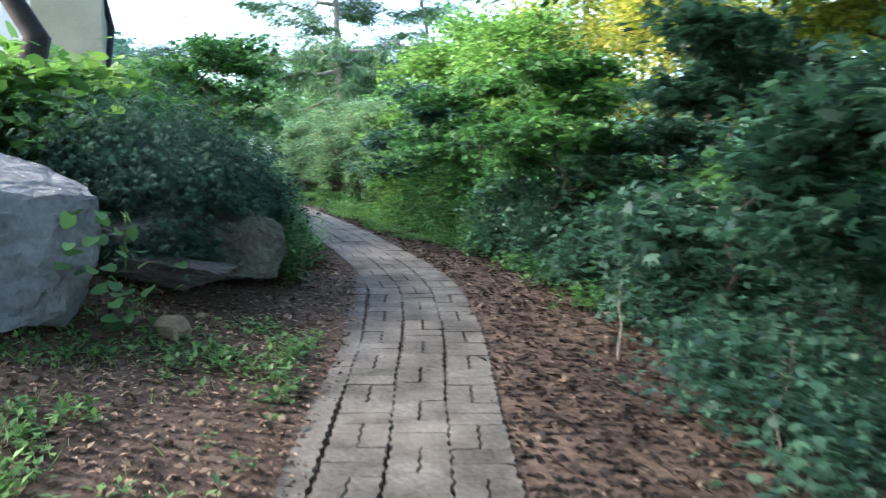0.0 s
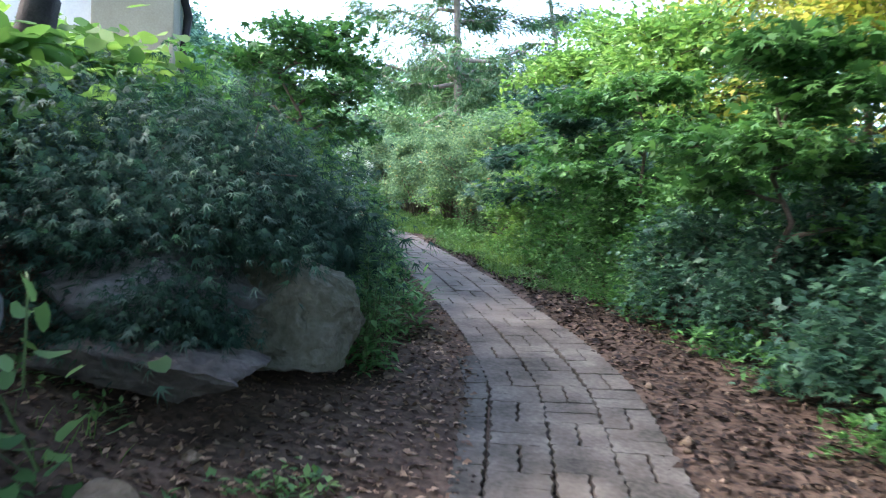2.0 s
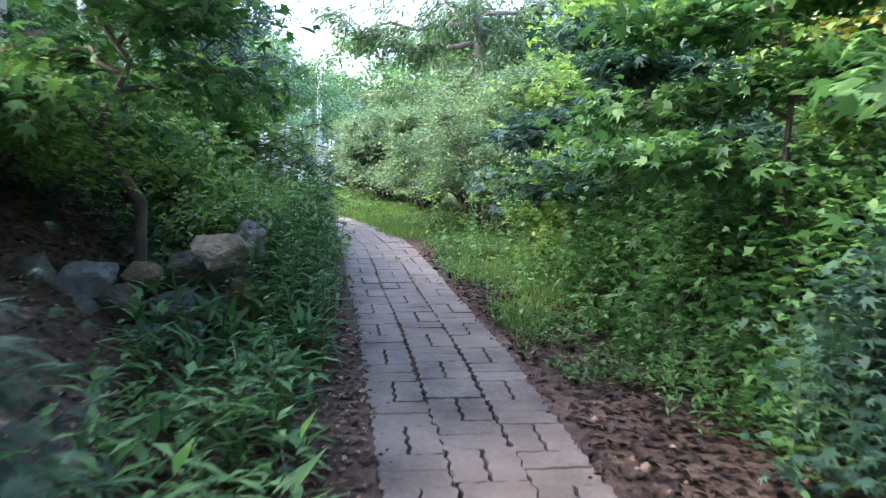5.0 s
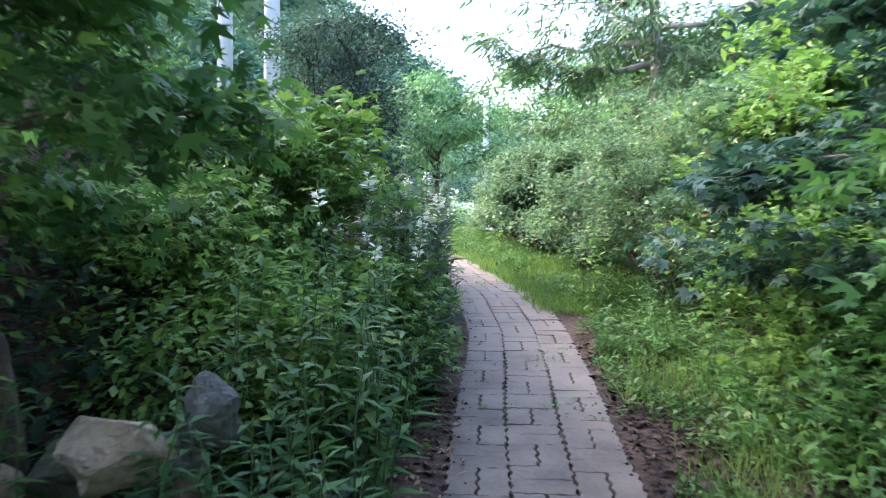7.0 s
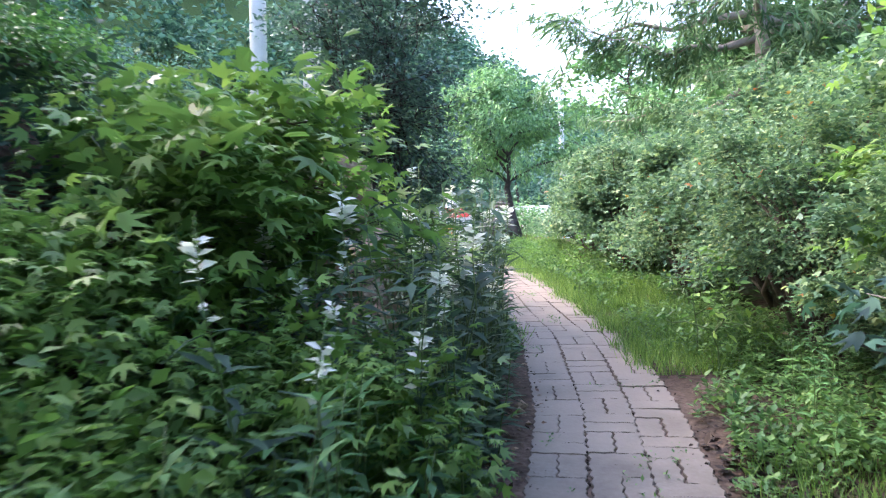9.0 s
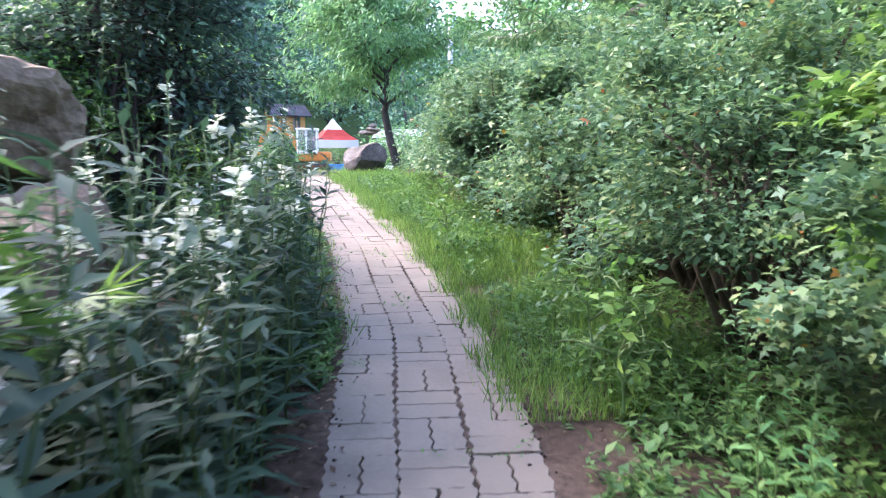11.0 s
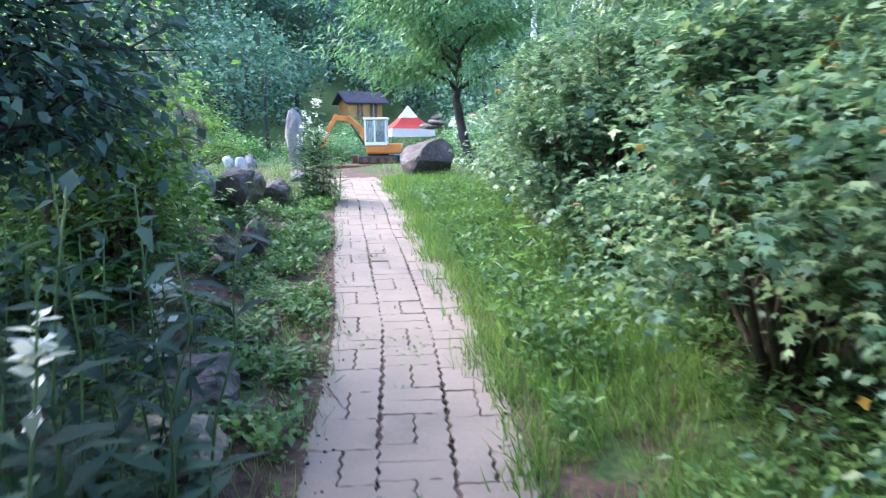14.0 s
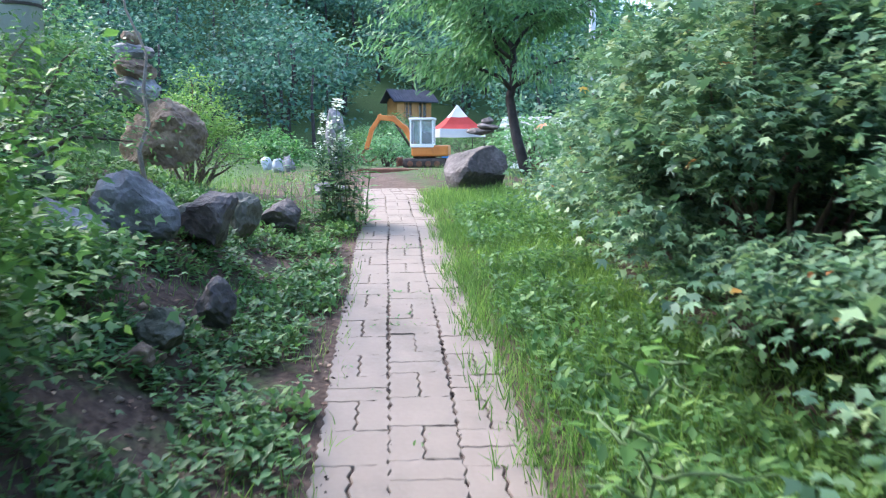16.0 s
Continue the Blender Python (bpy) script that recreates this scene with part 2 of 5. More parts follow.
# ---- the line of the path and the lie of the land ----
LINE = np.array([(-0.15, -6), (-0.15, 0), (-0.15, 3.1), (-0.18, 5.2), (-0.28, 6.9), (-0.52, 7.9), (-0.95, 9.2), (-1.33, 10.3), (-1.75, 11.4),
                 (-2.1, 12.3), (-2.5, 13.35), (-3.0, 14.6), (-3.4, 15.35), (-3.95, 16.4), (-4.7, 17.55), (-5.5, 18.75), (-6.05, 19.5),
                 (-6.75, 20.4), (-7.65, 21.6), (-8.7, 23.0), (-10.2, 24.9), (-12.4, 27.6), (-15.5, 31.0), (-20, 36)])
_seg = np.hypot(*np.diff(LINE, axis=0).T)
_at = np.r_[0, np.cumsum(_seg)] - 6
S_ALL = np.arange(-6, _at[-1], 0.1)
_raw = np.stack([np.interp(S_ALL, _at, LINE[:, k]) for k in (0, 1)], 1)
_k = np.hanning(13)
_k /= _k.sum()
LINE_XY = np.stack([np.convolve(np.pad(_raw[:, k], 6, "edge"), _k, "valid") for k in (0, 1)], 1)
LINE_XY[:6], LINE_XY[-6:] = _raw[:6], _raw[-6:]
TAN = np.gradient(LINE_XY, axis=0)
TAN /= np.linalg.norm(TAN, axis=1)[:, None]
RIGHT = np.stack([TAN[:, 1], -TAN[:, 0]], 1)


def path_z(s):
    return np.interp(s, [-6, 0, 3.1, 5.2, 7, 9.5, 11.8, 14, 16.2, 18.7, 21.7, 24.3, 27.5, 33, 45],
                     [-0.5, 0.0, 0.26, 0.47, 0.68, 0.94, 1.17, 1.33, 1.55, 1.70, 1.95, 2.14, 2.33, 2.25, 2.1])


def path_half(s):
    return np.interp(s, [-6, 6, 8, 9.5, 14, 40], [0.5, 0.5, 0.47, 0.46, 0.44, 0.43])


def along(x, y):
    """Nearest station on the path and the distance to its right, for arrays of places."""
    x, y = np.atleast_1d(x), np.atleast_1d(y)
    s, d = np.empty(len(x)), np.empty(len(x))
    for i in range(0, len(x), 20000):
        gx, gy = x[i:i + 20000, None] - LINE_XY[None, :, 0], y[i:i + 20000, None] - LINE_XY[None, :, 1]
        j = np.argmin(gx * gx + gy * gy, axis=1)
        r = np.arange(len(j))
        s[i:i + 20000] = S_ALL[j]
        side = gx[r, j] * RIGHT[j, 0] + gy[r, j] * RIGHT[j, 1]
        d[i:i + 20000] = np.sign(side) * np.hypot(gx[r, j], gy[r, j])
    return s, d


LEFT_AT = [0.5, 1.0, 1.45, 2, 3, 4.5, 7, 25]
LEFT = {-6: [0, .1, .15, .2, .4, .9, 1.6, 2.2], 0: [0, .08, .14, .2, .35, .9, 1.8, 2.5], 4.5: [0, .08, .14, .22, .42, 1.2, 2.1, 2.8], 7.2: [0, .03, .12, .35, .9, 1.6, 2.3, 2.8],
        8.6: [0, .04, .1, .3, 1.0, 1.8, 2.4, 2.8], 11.2: [0, .05, .15, .75, 1.4, 2.1, 2.4, 2.6], 13: [0, .08, .3, .75, 1.9, 2.2, 2.3, 2.3], 15.5: [0, .06, .25, .85, 1.8, 1.95, 1.85, 1.6],
        18.5: [0, .06, .3, .65, 1.0, 1.15, 1.2, 1.1], 21: [0, .06, .32, .62, .85, 1.0, 1.0, .9], 24: [0, .04, .26, .45, .8, .9, .85, .6], 28: [0, 0, 0, 0, 0, 0, 0, 0]}
RIGHT_AT = [0.45, 1.2, 2, 3, 5, 8, 14, 25]
RIGHT_H = {-6: [0, -.05, -.1, -.2, -.3, -.1, 1.0, 3], 14: [0, -.05, -.1, -.2, -.3, -.1, 1.0, 3], 17: [0, .03, .06, .05, 0, 0, .3, 1], 28: [0, .05, .1, .05, 0, -.1, -.2, 0]}


def bank(s, d, at, table):
    keys = sorted(table)
    rows = np.stack([np.interp(np.abs(d), at, table[k]) for k in keys])
    pos = np.interp(s, keys, np.arange(len(keys)))
    i = np.clip(pos.astype(int), 0, len(keys) - 2)
    f = pos - i
    r = np.arange(len(pos))
    return rows[i, r] * (1 - f) + rows[i + 1, r] * f


def ground_z(x, y):
    x, y = np.atleast_1d(np.asarray(x, float)), np.atleast_1d(np.asarray(y, float))
    s, d = along(x, y)
    z = path_z(s) + np.where(d < 0, bank(s, d, LEFT_AT, LEFT), bank(s, d, RIGHT_AT, RIGHT_H))
    off = np.clip(np.abs(d) - path_half(s), 0, 2) / 2
    z += off * (0.05 * np.sin(x * 2.1 + 1.3 * np.sin(y * 1.7)) + 0.04 * np.sin(y * 3.3 + x) + 0.02 * np.sin(x * 7.1) * np.sin(y * 6.3))
    z -= np.interp(s, [0, 8, 13], [0.035, 0.035, 0.004]) * np.clip((path_half(s) - 0.02 - np.abs(d)) / 0.08, 0, 1)
    r = np.hypot(x + 8, y - 22)
    az = np.degrees(np.arctan2(-(x + 8), y - 22))
    top = np.interp(az, [-180, -120, -60, 0, 18, 28, 45, 90, 140, 180], [14, 16, 16, 17, 20, 38, 76, 80, 40, 14])
    k = np.clip((r - 38) / 130, 0, 1)
    return z * 1.0 + top * k * k * (3 - 2 * k)


def gz(x, y):
    return float(ground_z(x, y)[0])


def spot(s, d):
    """The place d metres to the right of the path at station s."""
    i = int(np.clip(np.searchsorted(S_ALL, s), 0, len(S_ALL) - 1))
    x, y = LINE_XY[i] + RIGHT[i] * d
    return float(x), float(y), gz(x, y)


EYES = np.array([p[1] for p in PATH])
_et = [p[0] for p in PATH]
EYES = np.stack([np.interp(np.arange(0, 16.01, 0.1), _et, EYES[:, k]) for k in range(3)], 1)


def clear(pos, room=0.7):
    """Which of the places leave the walker's way free."""
    s, d = along(pos[:, 0], pos[:, 1])
    ok = ~((np.abs(d) < path_half(s) + 0.02) & (pos[:, 2] < path_z(s) + 2.2))
    for e in EYES[::2]:
        ok &= ((pos - e) ** 2).sum(1) > room * room
    return ok


# ---- mesh helpers ----
def mesh_object(name, mesh, material, parent=None, label=""):
    if material and not mesh.materials:
        mesh.materials.append(material)
    ob = new(name, mesh)
    ob.parent = parent
    if label:
        tagged(ob, label)
    return ob


def part(name, bm, material, parent=None, label="", smooth=False):
    mesh = bpy.data.meshes.new(name)
    bm.to_mesh(mesh)
    bm.free()
    if smooth:
        mesh.polygons.foreach_set("use_smooth", [True] * len(mesh.polygons))
    return mesh_object(name, mesh, material, parent, label)


def thing(name, place, label, category, group="", kind=""):
    ob = new(name)
    ob.empty_display_size = 0.1
    ob.location = place
    return tagged(ob, label, category, group, kind)


def shapes(tv, tf, pos, axes, size, name="leaves"):
    """One mesh with a copy of a small shape at every place; axes are its x, y, z directions."""
    tv = np.array(tv, float)
    n, k = len(pos), len(tv)
    co = pos[:, None, :] + np.einsum("kj,njc->nkc", tv, axes) * np.asarray(size)[:, None, None]
    loop = np.array([i for f in tf for i in f])
    lens = np.array([len(f) for f in tf])
    starts = np.r_[0, np.cumsum(lens)[:-1]]
    mesh = bpy.data.meshes.new(name)
    mesh.vertices.add(n * k)
    mesh.vertices.foreach_set("co", co.ravel())
    mesh.loops.add(n * len(loop))
    mesh.loops.foreach_set("vertex_index", (loop[None] + k * np.arange(n)[:, None]).ravel())
    mesh.polygons.add(n * len(lens))
    mesh.polygons.foreach_set("loop_start", (starts[None] + len(loop) * np.arange(n)[:, None]).ravel())
    mesh.update(calc_edges=True)
    return mesh


OVAL = ([(0, 0, 0), (.27, .45, .07), (0, 1, -.06), (-.27, .45, .07)], [(0, 1, 2), (0, 2, 3)])
LANCE = ([(0, 0, 0), (.13, .4, .03), (0, 1, -.16), (-.13, .4, .03), (0, .45, -.01)], [(0, 1, 4), (1, 2, 4), (2, 3, 4), (3, 0, 4)])
NEEDLE = ([(0, 0, 0), (.07, .5, .02), (0, 1, -.06), (-.07, .5, .02)], [(0, 1, 2, 3)])


def lobed(notch, reach=(0.62, 0.9, 1.0, 0.9, 0.62), spread=78):
    v = [(0, -0.08, 0)]
    for i, r in enumerate(reach):
        a = radians(spread - i * spread / 2)
        v.append((math.sin(a) * r, math.cos(a) * r, -0.16 * r))
        if i < 4:
            a = radians(spread - (i + 0.5) * spread / 2)
            v.append((math.sin(a) * notch, math.cos(a) * notch, 0.03))
    return v, [tuple(range(len(v)))]


MAPLE = lobed(0.42)
TRIPLE = ([(0, 0, 0), (.62, .35, -.08), (.24, .45, .04), (0, 1, -.12), (-.24, .45, .04), (-.62, .35, -.08)], [(0, 1, 2, 3, 4, 5)])
LACE = lobed(0.2, (0.8, 1.0, 1.15, 1.0, 0.8), 60)
ROUND = ([(0, 0, 0), (.45, -.08, .04), (.55, .4, .05), (.3, .85, 0), (0, 1, -.08), (-.3, .85, 0), (-.55, .4, .05), (-.45, -.08, .04)], [(0, 1, 2, 3, 4), (0, 4, 5, 6, 7)])
BLADE = ([(-.022, 0, 0), (.022, 0, 0), (.018, .5, .07), (-.018, .5, .07), (0, 1, .32)], [(0, 1, 2, 3), (3, 2, 4)])


def basis(y, z):
    """Axes whose y follows the given directions and whose z leans towards the given ones."""
    y = y / np.maximum(np.linalg.norm(y, axis=1), 1e-6)[:, None]
    x = np.cross(y, z)
    x /= np.maximum(np.linalg.norm(x, axis=1), 1e-6)[:, None]
    return np.stack([x, y, np.cross(x, y)], 1)


def tube_mesh(lines, sides=6, name="wood"):
    """Tapered round limbs along lines of (points, first radius, last radius), in one mesh."""
    vs, fs, base = [], [], 0
    for pts, r0, r1 in lines:
        pts = np.asarray(pts, float)
        t = np.gradient(pts, axis=0)
        t /= np.maximum(np.linalg.norm(t, axis=1), 1e-6)[:, None]
        ref = np.tile([0.31, 0.95, 0.1], (len(pts), 1))
        u = np.cross(t, ref)
        u /= np.maximum(np.linalg.norm(u, axis=1), 1e-6)[:, None]
        w = np.cross(t, u)
        r = np.linspace(r0, r1, len(pts))
        a = np.arange(sides) * 2 * math.pi / sides
        ring = pts[:, None] + (u[:, None] * np.cos(a)[None, :, None] + w[:, None] * np.sin(a)[None, :, None]) * r[:, None, None]
        vs.append(ring.reshape(-1, 3))
        for i in range(len(pts) - 1):
            for j in range(sides):
                q = base + i * sides
                fs.append((q + j, q + (j + 1) % sides, q + sides + (j + 1) % sides, q + sides + j))
        fs.append(tuple(base + (len(pts) - 1) * sides + j for j in range(sides)))
        fs.append(tuple(base + j for j in reversed(range(sides))))
        base += len(pts) * sides
    mesh = bpy.data.meshes.new(name)
    mesh.from_pydata(np.concatenate(vs).tolist(), [], fs)
    mesh.polygons.foreach_set("use_smooth", [True] * len(mesh.polygons))
    return mesh


def bent(rng, a, b, sag=0.0, wobble=0.06, n=5):
    a, b = np.asarray(a, float), np.asarray(b, float)
    t = np.linspace(0, 1, n)[:, None]
    p = a + (b - a) * t
    length = np.linalg.norm(b - a)
    p[1:-1] += rng.normal(0, wobble * length, (n - 2, 3))
    p[:, 2] += (4 * t * (1 - t) * -sag)[:, 0] * length
    return p


def box_bm(x0, x1, y0, y1, z0, z1, bevel=0.0):
    bm = bmesh.new()
    bmesh.ops.create_cube(bm, size=1, matrix=Matrix.Translation(((x0 + x1) / 2, (y0 + y1) / 2, (z0 + z1) / 2)) @ Matrix.Diagonal((x1 - x0, y1 - y0, z1 - z0, 1)))
    if bevel:
        bmesh.ops.bevel(bm, geom=bm.edges[:], offset=bevel, segments=2, affect="EDGES", profile=0.6)
    return bm


# ---- ground: one sheet to the horizon ----
def axis_lines(lo, hi, fine, far):
    inner = np.arange(lo, hi + 1e-6, fine)
    grow = np.cumsum(fine * 1.14 ** np.arange(1, 60))
    grow = grow[grow < far]
    return np.r_[lo - grow[::-1], inner, hi + grow]


def build_ground():
    xs, ys = axis_lines(-15, 5, 0.16, 900), axis_lines(-1, 29, 0.16, 900)
    gx, gy = np.meshgrid(xs, ys)
    gx, gy = gx.ravel(), gy.ravel()
    z = ground_z(gx, gy)
    nx, ny = len(xs), len(ys)
    i = (np.arange(ny - 1)[:, None] * nx + np.arange(nx - 1)[None]).ravel()
    quads = np.stack([i, i + 1, i + nx + 1, i + nx], 1)
    mesh = bpy.data.meshes.new("ground")
    mesh.vertices.add(len(gx))
    mesh.vertices.foreach_set("co", np.stack([gx, gy, z], 1).ravel())
    mesh.loops.add(quads.size)
    mesh.loops.foreach_set("vertex_index", quads.ravel())
    mesh.polygons.add(len(quads))
    mesh.polygons.foreach_set("loop_start", np.arange(0, quads.size, 4))
    mesh.polygons.foreach_set("use_smooth", [True] * len(quads))
    mesh.update(calc_edges=True)
    s, d = along(gx, gy)
    a = np.abs(d)
    cover = np.where(d > 0, np.interp(s, [10, 13.5, 16], [0.05, 0.2, 0.5]), np.interp(s, [2, 6, 14, 20], [0.3, 0.1, 0.25, 0.42]))
    cover = np.where(a < 0.55, 0.1, cover) + np.clip((a - 2.5) / 4, 0, 0.6)
    layer = mesh.color_attributes.new("cover", "FLOAT_COLOR", "POINT")
    c = np.clip(np.stack([cover] * 3 + [np.ones_like(cover)], 1), 0, 1)
    layer.data.foreach_set("color", c.ravel().astype(np.float32))
    return tagged(mesh_object("ground", mesh, M_SOIL), "brown leaf-strewn soil rising into green banks and wooded hills", "ground", kind="structure")


ground = build_ground()


# ---- plants ----
def foliage(name, pos, rng, size, shape, material, parent, out_from=None, droop=0.3, flat=0.6, label="", keep_clear=True, spread=0.35):
    """A mass of leaves at the places; they point outwards and hang, with scattered tilt."""
    if keep_clear:
        pos = pos[clear(pos)]
        pos = pos[pos[:, 2] > ground_z(pos[:, 0], pos[:, 1]) + 0.02]
    n = len(pos)
    y = rng.normal(0, 1, (n, 3))
    if out_from is not None:
        o = pos - np.asarray(out_from)
        y = y * 0.8 + o / np.maximum(np.linalg.norm(o, axis=1), 1e-6)[:, None]
    y[:, 2] = y[:, 2] * 0.5 - droop
    z = rng.normal(0, 1 - flat, (n, 3)) + np.array([0, 0, 1.0])
    mesh = shapes(*shape, pos, basis(y, z), size * (1 + spread * rng.uniform(-1, 1, n)), name)
    return mesh_object(name, mesh, material, parent, label)


def tree(name, base, height, spread, seed, leaf, material, label, category="tree", group="", trunk=0.05, bare=0.3, limbs=9, twigs=5, leaves=5000,
         size=0.07, lean=(0, 0), stems=1, puff=0.16, droop=0.3, bark=None, tier=False, sag=0.0, top_narrow=0.5, keep_clear=True):
    """A trunk with tapered limbs and twigs, and leaves in clumps along the twigs."""
    rng = np.random.default_rng(seed)
    base = np.asarray(base, float) - np.array([0, 0, 0.04])
    root = thing(name, base, label, category, group)
    wood, ends = [], []
    for k in range(stems):
        off = np.array([math.cos(k * 2.4 + seed), math.sin(k * 2.4 + seed), 0]) * (0.22 * height if stems > 1 else 0)
        tip = np.array([lean[0], lean[1], height * 0.92]) + off * 0.8
        line = bent(rng, off * 0.12, tip, 0, 0.035, 8)
        wood.append((line, trunk, trunk * 0.2))
        for j in range(limbs):
            f = bare + (1 - bare) * (j + rng.uniform(0.1, 0.9)) / limbs
            p = np.array([np.interp(f, np.linspace(0, 1, 8), line[:, c]) for c in range(3)])
            a = j * 2.399 + rng.uniform(-0.5, 0.5) + seed
            reach = spread * rng.uniform(0.65, 1.1) * (1 - (1 - top_narrow) * (f - bare) / (1 - bare))
            rise = rng.uniform(-0.05, 0.2) if tier else rng.uniform(0.15, 0.75) * (1 - 0.4 * f)
            q = p + np.array([math.cos(a) * reach, math.sin(a) * reach, rise * reach])
            limb = bent(rng, p, q, -0.08 if not sag else sag, 0.05, 6)
            wood.append((limb, trunk * (0.5 - 0.3 * f) + 0.004, 0.004))
            for i in range(twigs):
                g = 0.25 + 0.75 * (i + rng.uniform(0, 1)) / twigs
                b = np.array([np.interp(g, np.linspace(0, 1, 6), limb[:, c]) for c in range(3)])
                e = b + rng.normal(0, 1, 3) * np.array([1, 1, 0.35 if tier else 0.55]) * reach * 0.28 + (q - p) * 0.12
                twig = bent(rng, b, e, 0.05, 0.06, 4)
                wood.append((twig, 0.005 + trunk * 0.05, 0.002))
                ends.append(twig)
    mesh_object("trunk", tube_mesh(wood, 6, "trunk"), bark or M_BARK, root)
    ends = np.array(ends)
    pick = rng.integers(0, len(ends), leaves)
    f = rng.uniform(0, 1, leaves) * 2.999
    i = f.astype(int)
    pos = ends[pick, i] + (ends[pick, i + 1] - ends[pick, i]) * (f - i)[:, None]
    pos = pos + rng.normal(0, 1, (leaves, 3)) * np.array([puff, puff, puff * (0.35 if tier else 0.7)])
    pos[:, 2] = np.maximum(pos[:, 2], 0.05)
    world_pos = pos + base
    if keep_clear:
        ok = clear(world_pos)
        world_pos = world_pos[ok]
        ok = world_pos[:, 2] > ground_z(world_pos[:, 0], world_pos[:, 1]) + 0.02
        world_pos = world_pos[ok]
    foliage("crown", world_pos - base, rng, size, leaf, material, root, np.array([0, 0, height * 0.5]), droop, keep_clear=False)
    return root


def bush(name, base, radii, seed, leaf, material, label, leaves=5000, size=0.07, group="", category="shrub", clumps=60, puff=0.2, stems=7, lift=0.5, droop=0.35, extra=None, bark=None):
    """A shrub: stems that fan out from the ground and overlapping sprays of leaves over an uneven body."""
    rng = np.random.default_rng(seed)
    base = np.asarray(base, float) - np.array([0, 0, 0.03])
    root = thing(name, base, label, category, group)
    u = rng.normal(0, 1, (clumps, 3))
    u /= np.linalg.norm(u, axis=1)[:, None]
    u[:, 2] = np.abs(u[:, 2]) * 1.15 - 0.15
    centre = np.array([0, 0, radii[2] * (1 - lift)])
    c = u * np.array([radii[0], radii[1], radii[2] * lift * 1.6]) * rng.uniform(0.55, 1.08, (clumps, 1)) + centre * np.array([1, 1, 0.9])
    c[:, 2] = np.clip(c[:, 2], 0.12, None)
    wood = [(bent(rng, (rng.normal(0, .06), rng.normal(0, .06), 0), c[k], -0.12, 0.05, 5), 0.018 + 0.006 * radii[2], 0.004) for k in range(min(stems * 3, clumps))]
    tagged(mesh_object("branchwork", tube_mesh(wood, 5, "branchwork"), bark or M_BARK, root), kind="stuff")
    k = rng.integers(0, clumps, leaves)
    w = rng.uniform(0.5, 1.3, clumps)[k]
    pos = c[k] + rng.normal(0, 1, (leaves, 3)) * np.array([puff, puff, puff * 0.6]) * w[:, None]
    wp = pos + base
    ok = clear(wp)
    wp = wp[ok]
    wp = wp[wp[:, 2] > ground_z(wp[:, 0], wp[:, 1]) + 0.02]
    foliage("leaves", wp - base, rng, size, leaf, material, root, centre * 0.6, droop, keep_clear=False)
    if extra is not None and len(wp):
        few = wp[rng.integers(0, len(wp), max(6, len(wp) // 260))]
        foliage("turned_leaves", few - base + rng.normal(0, 0.03, few.shape), rng, size * 1.05, leaf, extra, root, centre * 0.6, droop, keep_clear=False, label="orange and yellow turned leaves")
    return root


# ---- stones ----
def rock(name, place, radii, seed, material, label, cuts=9, detail=4, turn=0, group="", category="rock", sink=0.15, rough=0.17, parent=None):
    """A weathered stone: a ball broken by flat faces, with coarse and fine relief."""
    rng = np.random.default_rng(seed)
    bm = bmesh.new()
    bmesh.ops.create_icosphere(bm, subdivisions=detail, radius=1)
    v = np.array([p.co for p in bm.verts])
    for _ in range(cuts):
        n = rng.normal(0, 1, 3)
        n /= np.linalg.norm(n)
        over = np.maximum(v @ n - rng.uniform(0.5, 0.85), 0)
        v -= over[:, None] * n[None] * 0.96
    shift = rng.uniform(-50, 50, 3)
    for p, q in zip(bm.verts, v):
        a = Vector(q * 1.7 + shift)
        q = q * (1 + rough * noise.fractal(a, 1.0, 2.0, 5) + 0.035 * noise.noise(a * 5) + 0.02 * noise.noise(a * 13))
        p.co = Vector(q * np.array(radii))
    mesh = bpy.data.meshes.new(name)
    bm.to_mesh(mesh)
    bm.free()
    ob = mesh_object(name, mesh, material, parent)
    x, y, z = place
    ob.matrix_basis = pose(x, y, z + radii[2] * (1 - sink), rng.uniform(-8, 8), rng.uniform(-8, 8), turn)
    return ob if parent else tagged(ob, label, category, group)


# ---- setting out the left side of the first stretch ----
rock("boulder", (-2.98, 4.3, gz(-2.98, 4.3) - 0.2), (0.9, 0.7, 0.82), 3, M_ROCK, "large smooth grey granite boulder on the bank", 6, 5, 25, rough=0.07, sink=0.2)
rock("rock", (-2.05, 5.5, gz(-2.05, 5.5) + 0.02), (0.55, 0.4, 0.15), 5, M_ROCK_DARK, "flat dark stone slab jutting from the bank", 8, 4, 20)
rock("rock", (-2.25, 5.95, gz(-2.25, 5.95) + 0.15), (0.6, 0.4, 0.26), 6, M_ROCK, "grey stone half hidden under the laceleaf maple", 8, 4, 60)
rock("rock", (-1.82, 6.3, gz(-1.82, 6.3) - 0.05), (0.46, 0.38, 0.36), 7, M_ROCK_MOSS, "brown-grey rounded rock at the path side", 8, 5, 10)
rock("rock", (-1.75, 4.72, gz(-1.75, 4.72) - 0.03), (0.13, 0.1, 0.1), 8, M_ROCK_BROWN, "small pale stone beside the boulder", 8, 3)
bush("laceleaf_maple", (-2.6, 6.35, gz(-2.6, 6.35) + 0.05), (1.05, 1.0, 0.95), 11, LACE, M_LACE, "weeping laceleaf maple with dark blue-green fine foliage", 18000, 0.058, "", "shrub", 110, 0.2, 8, 0.5, 0.9)
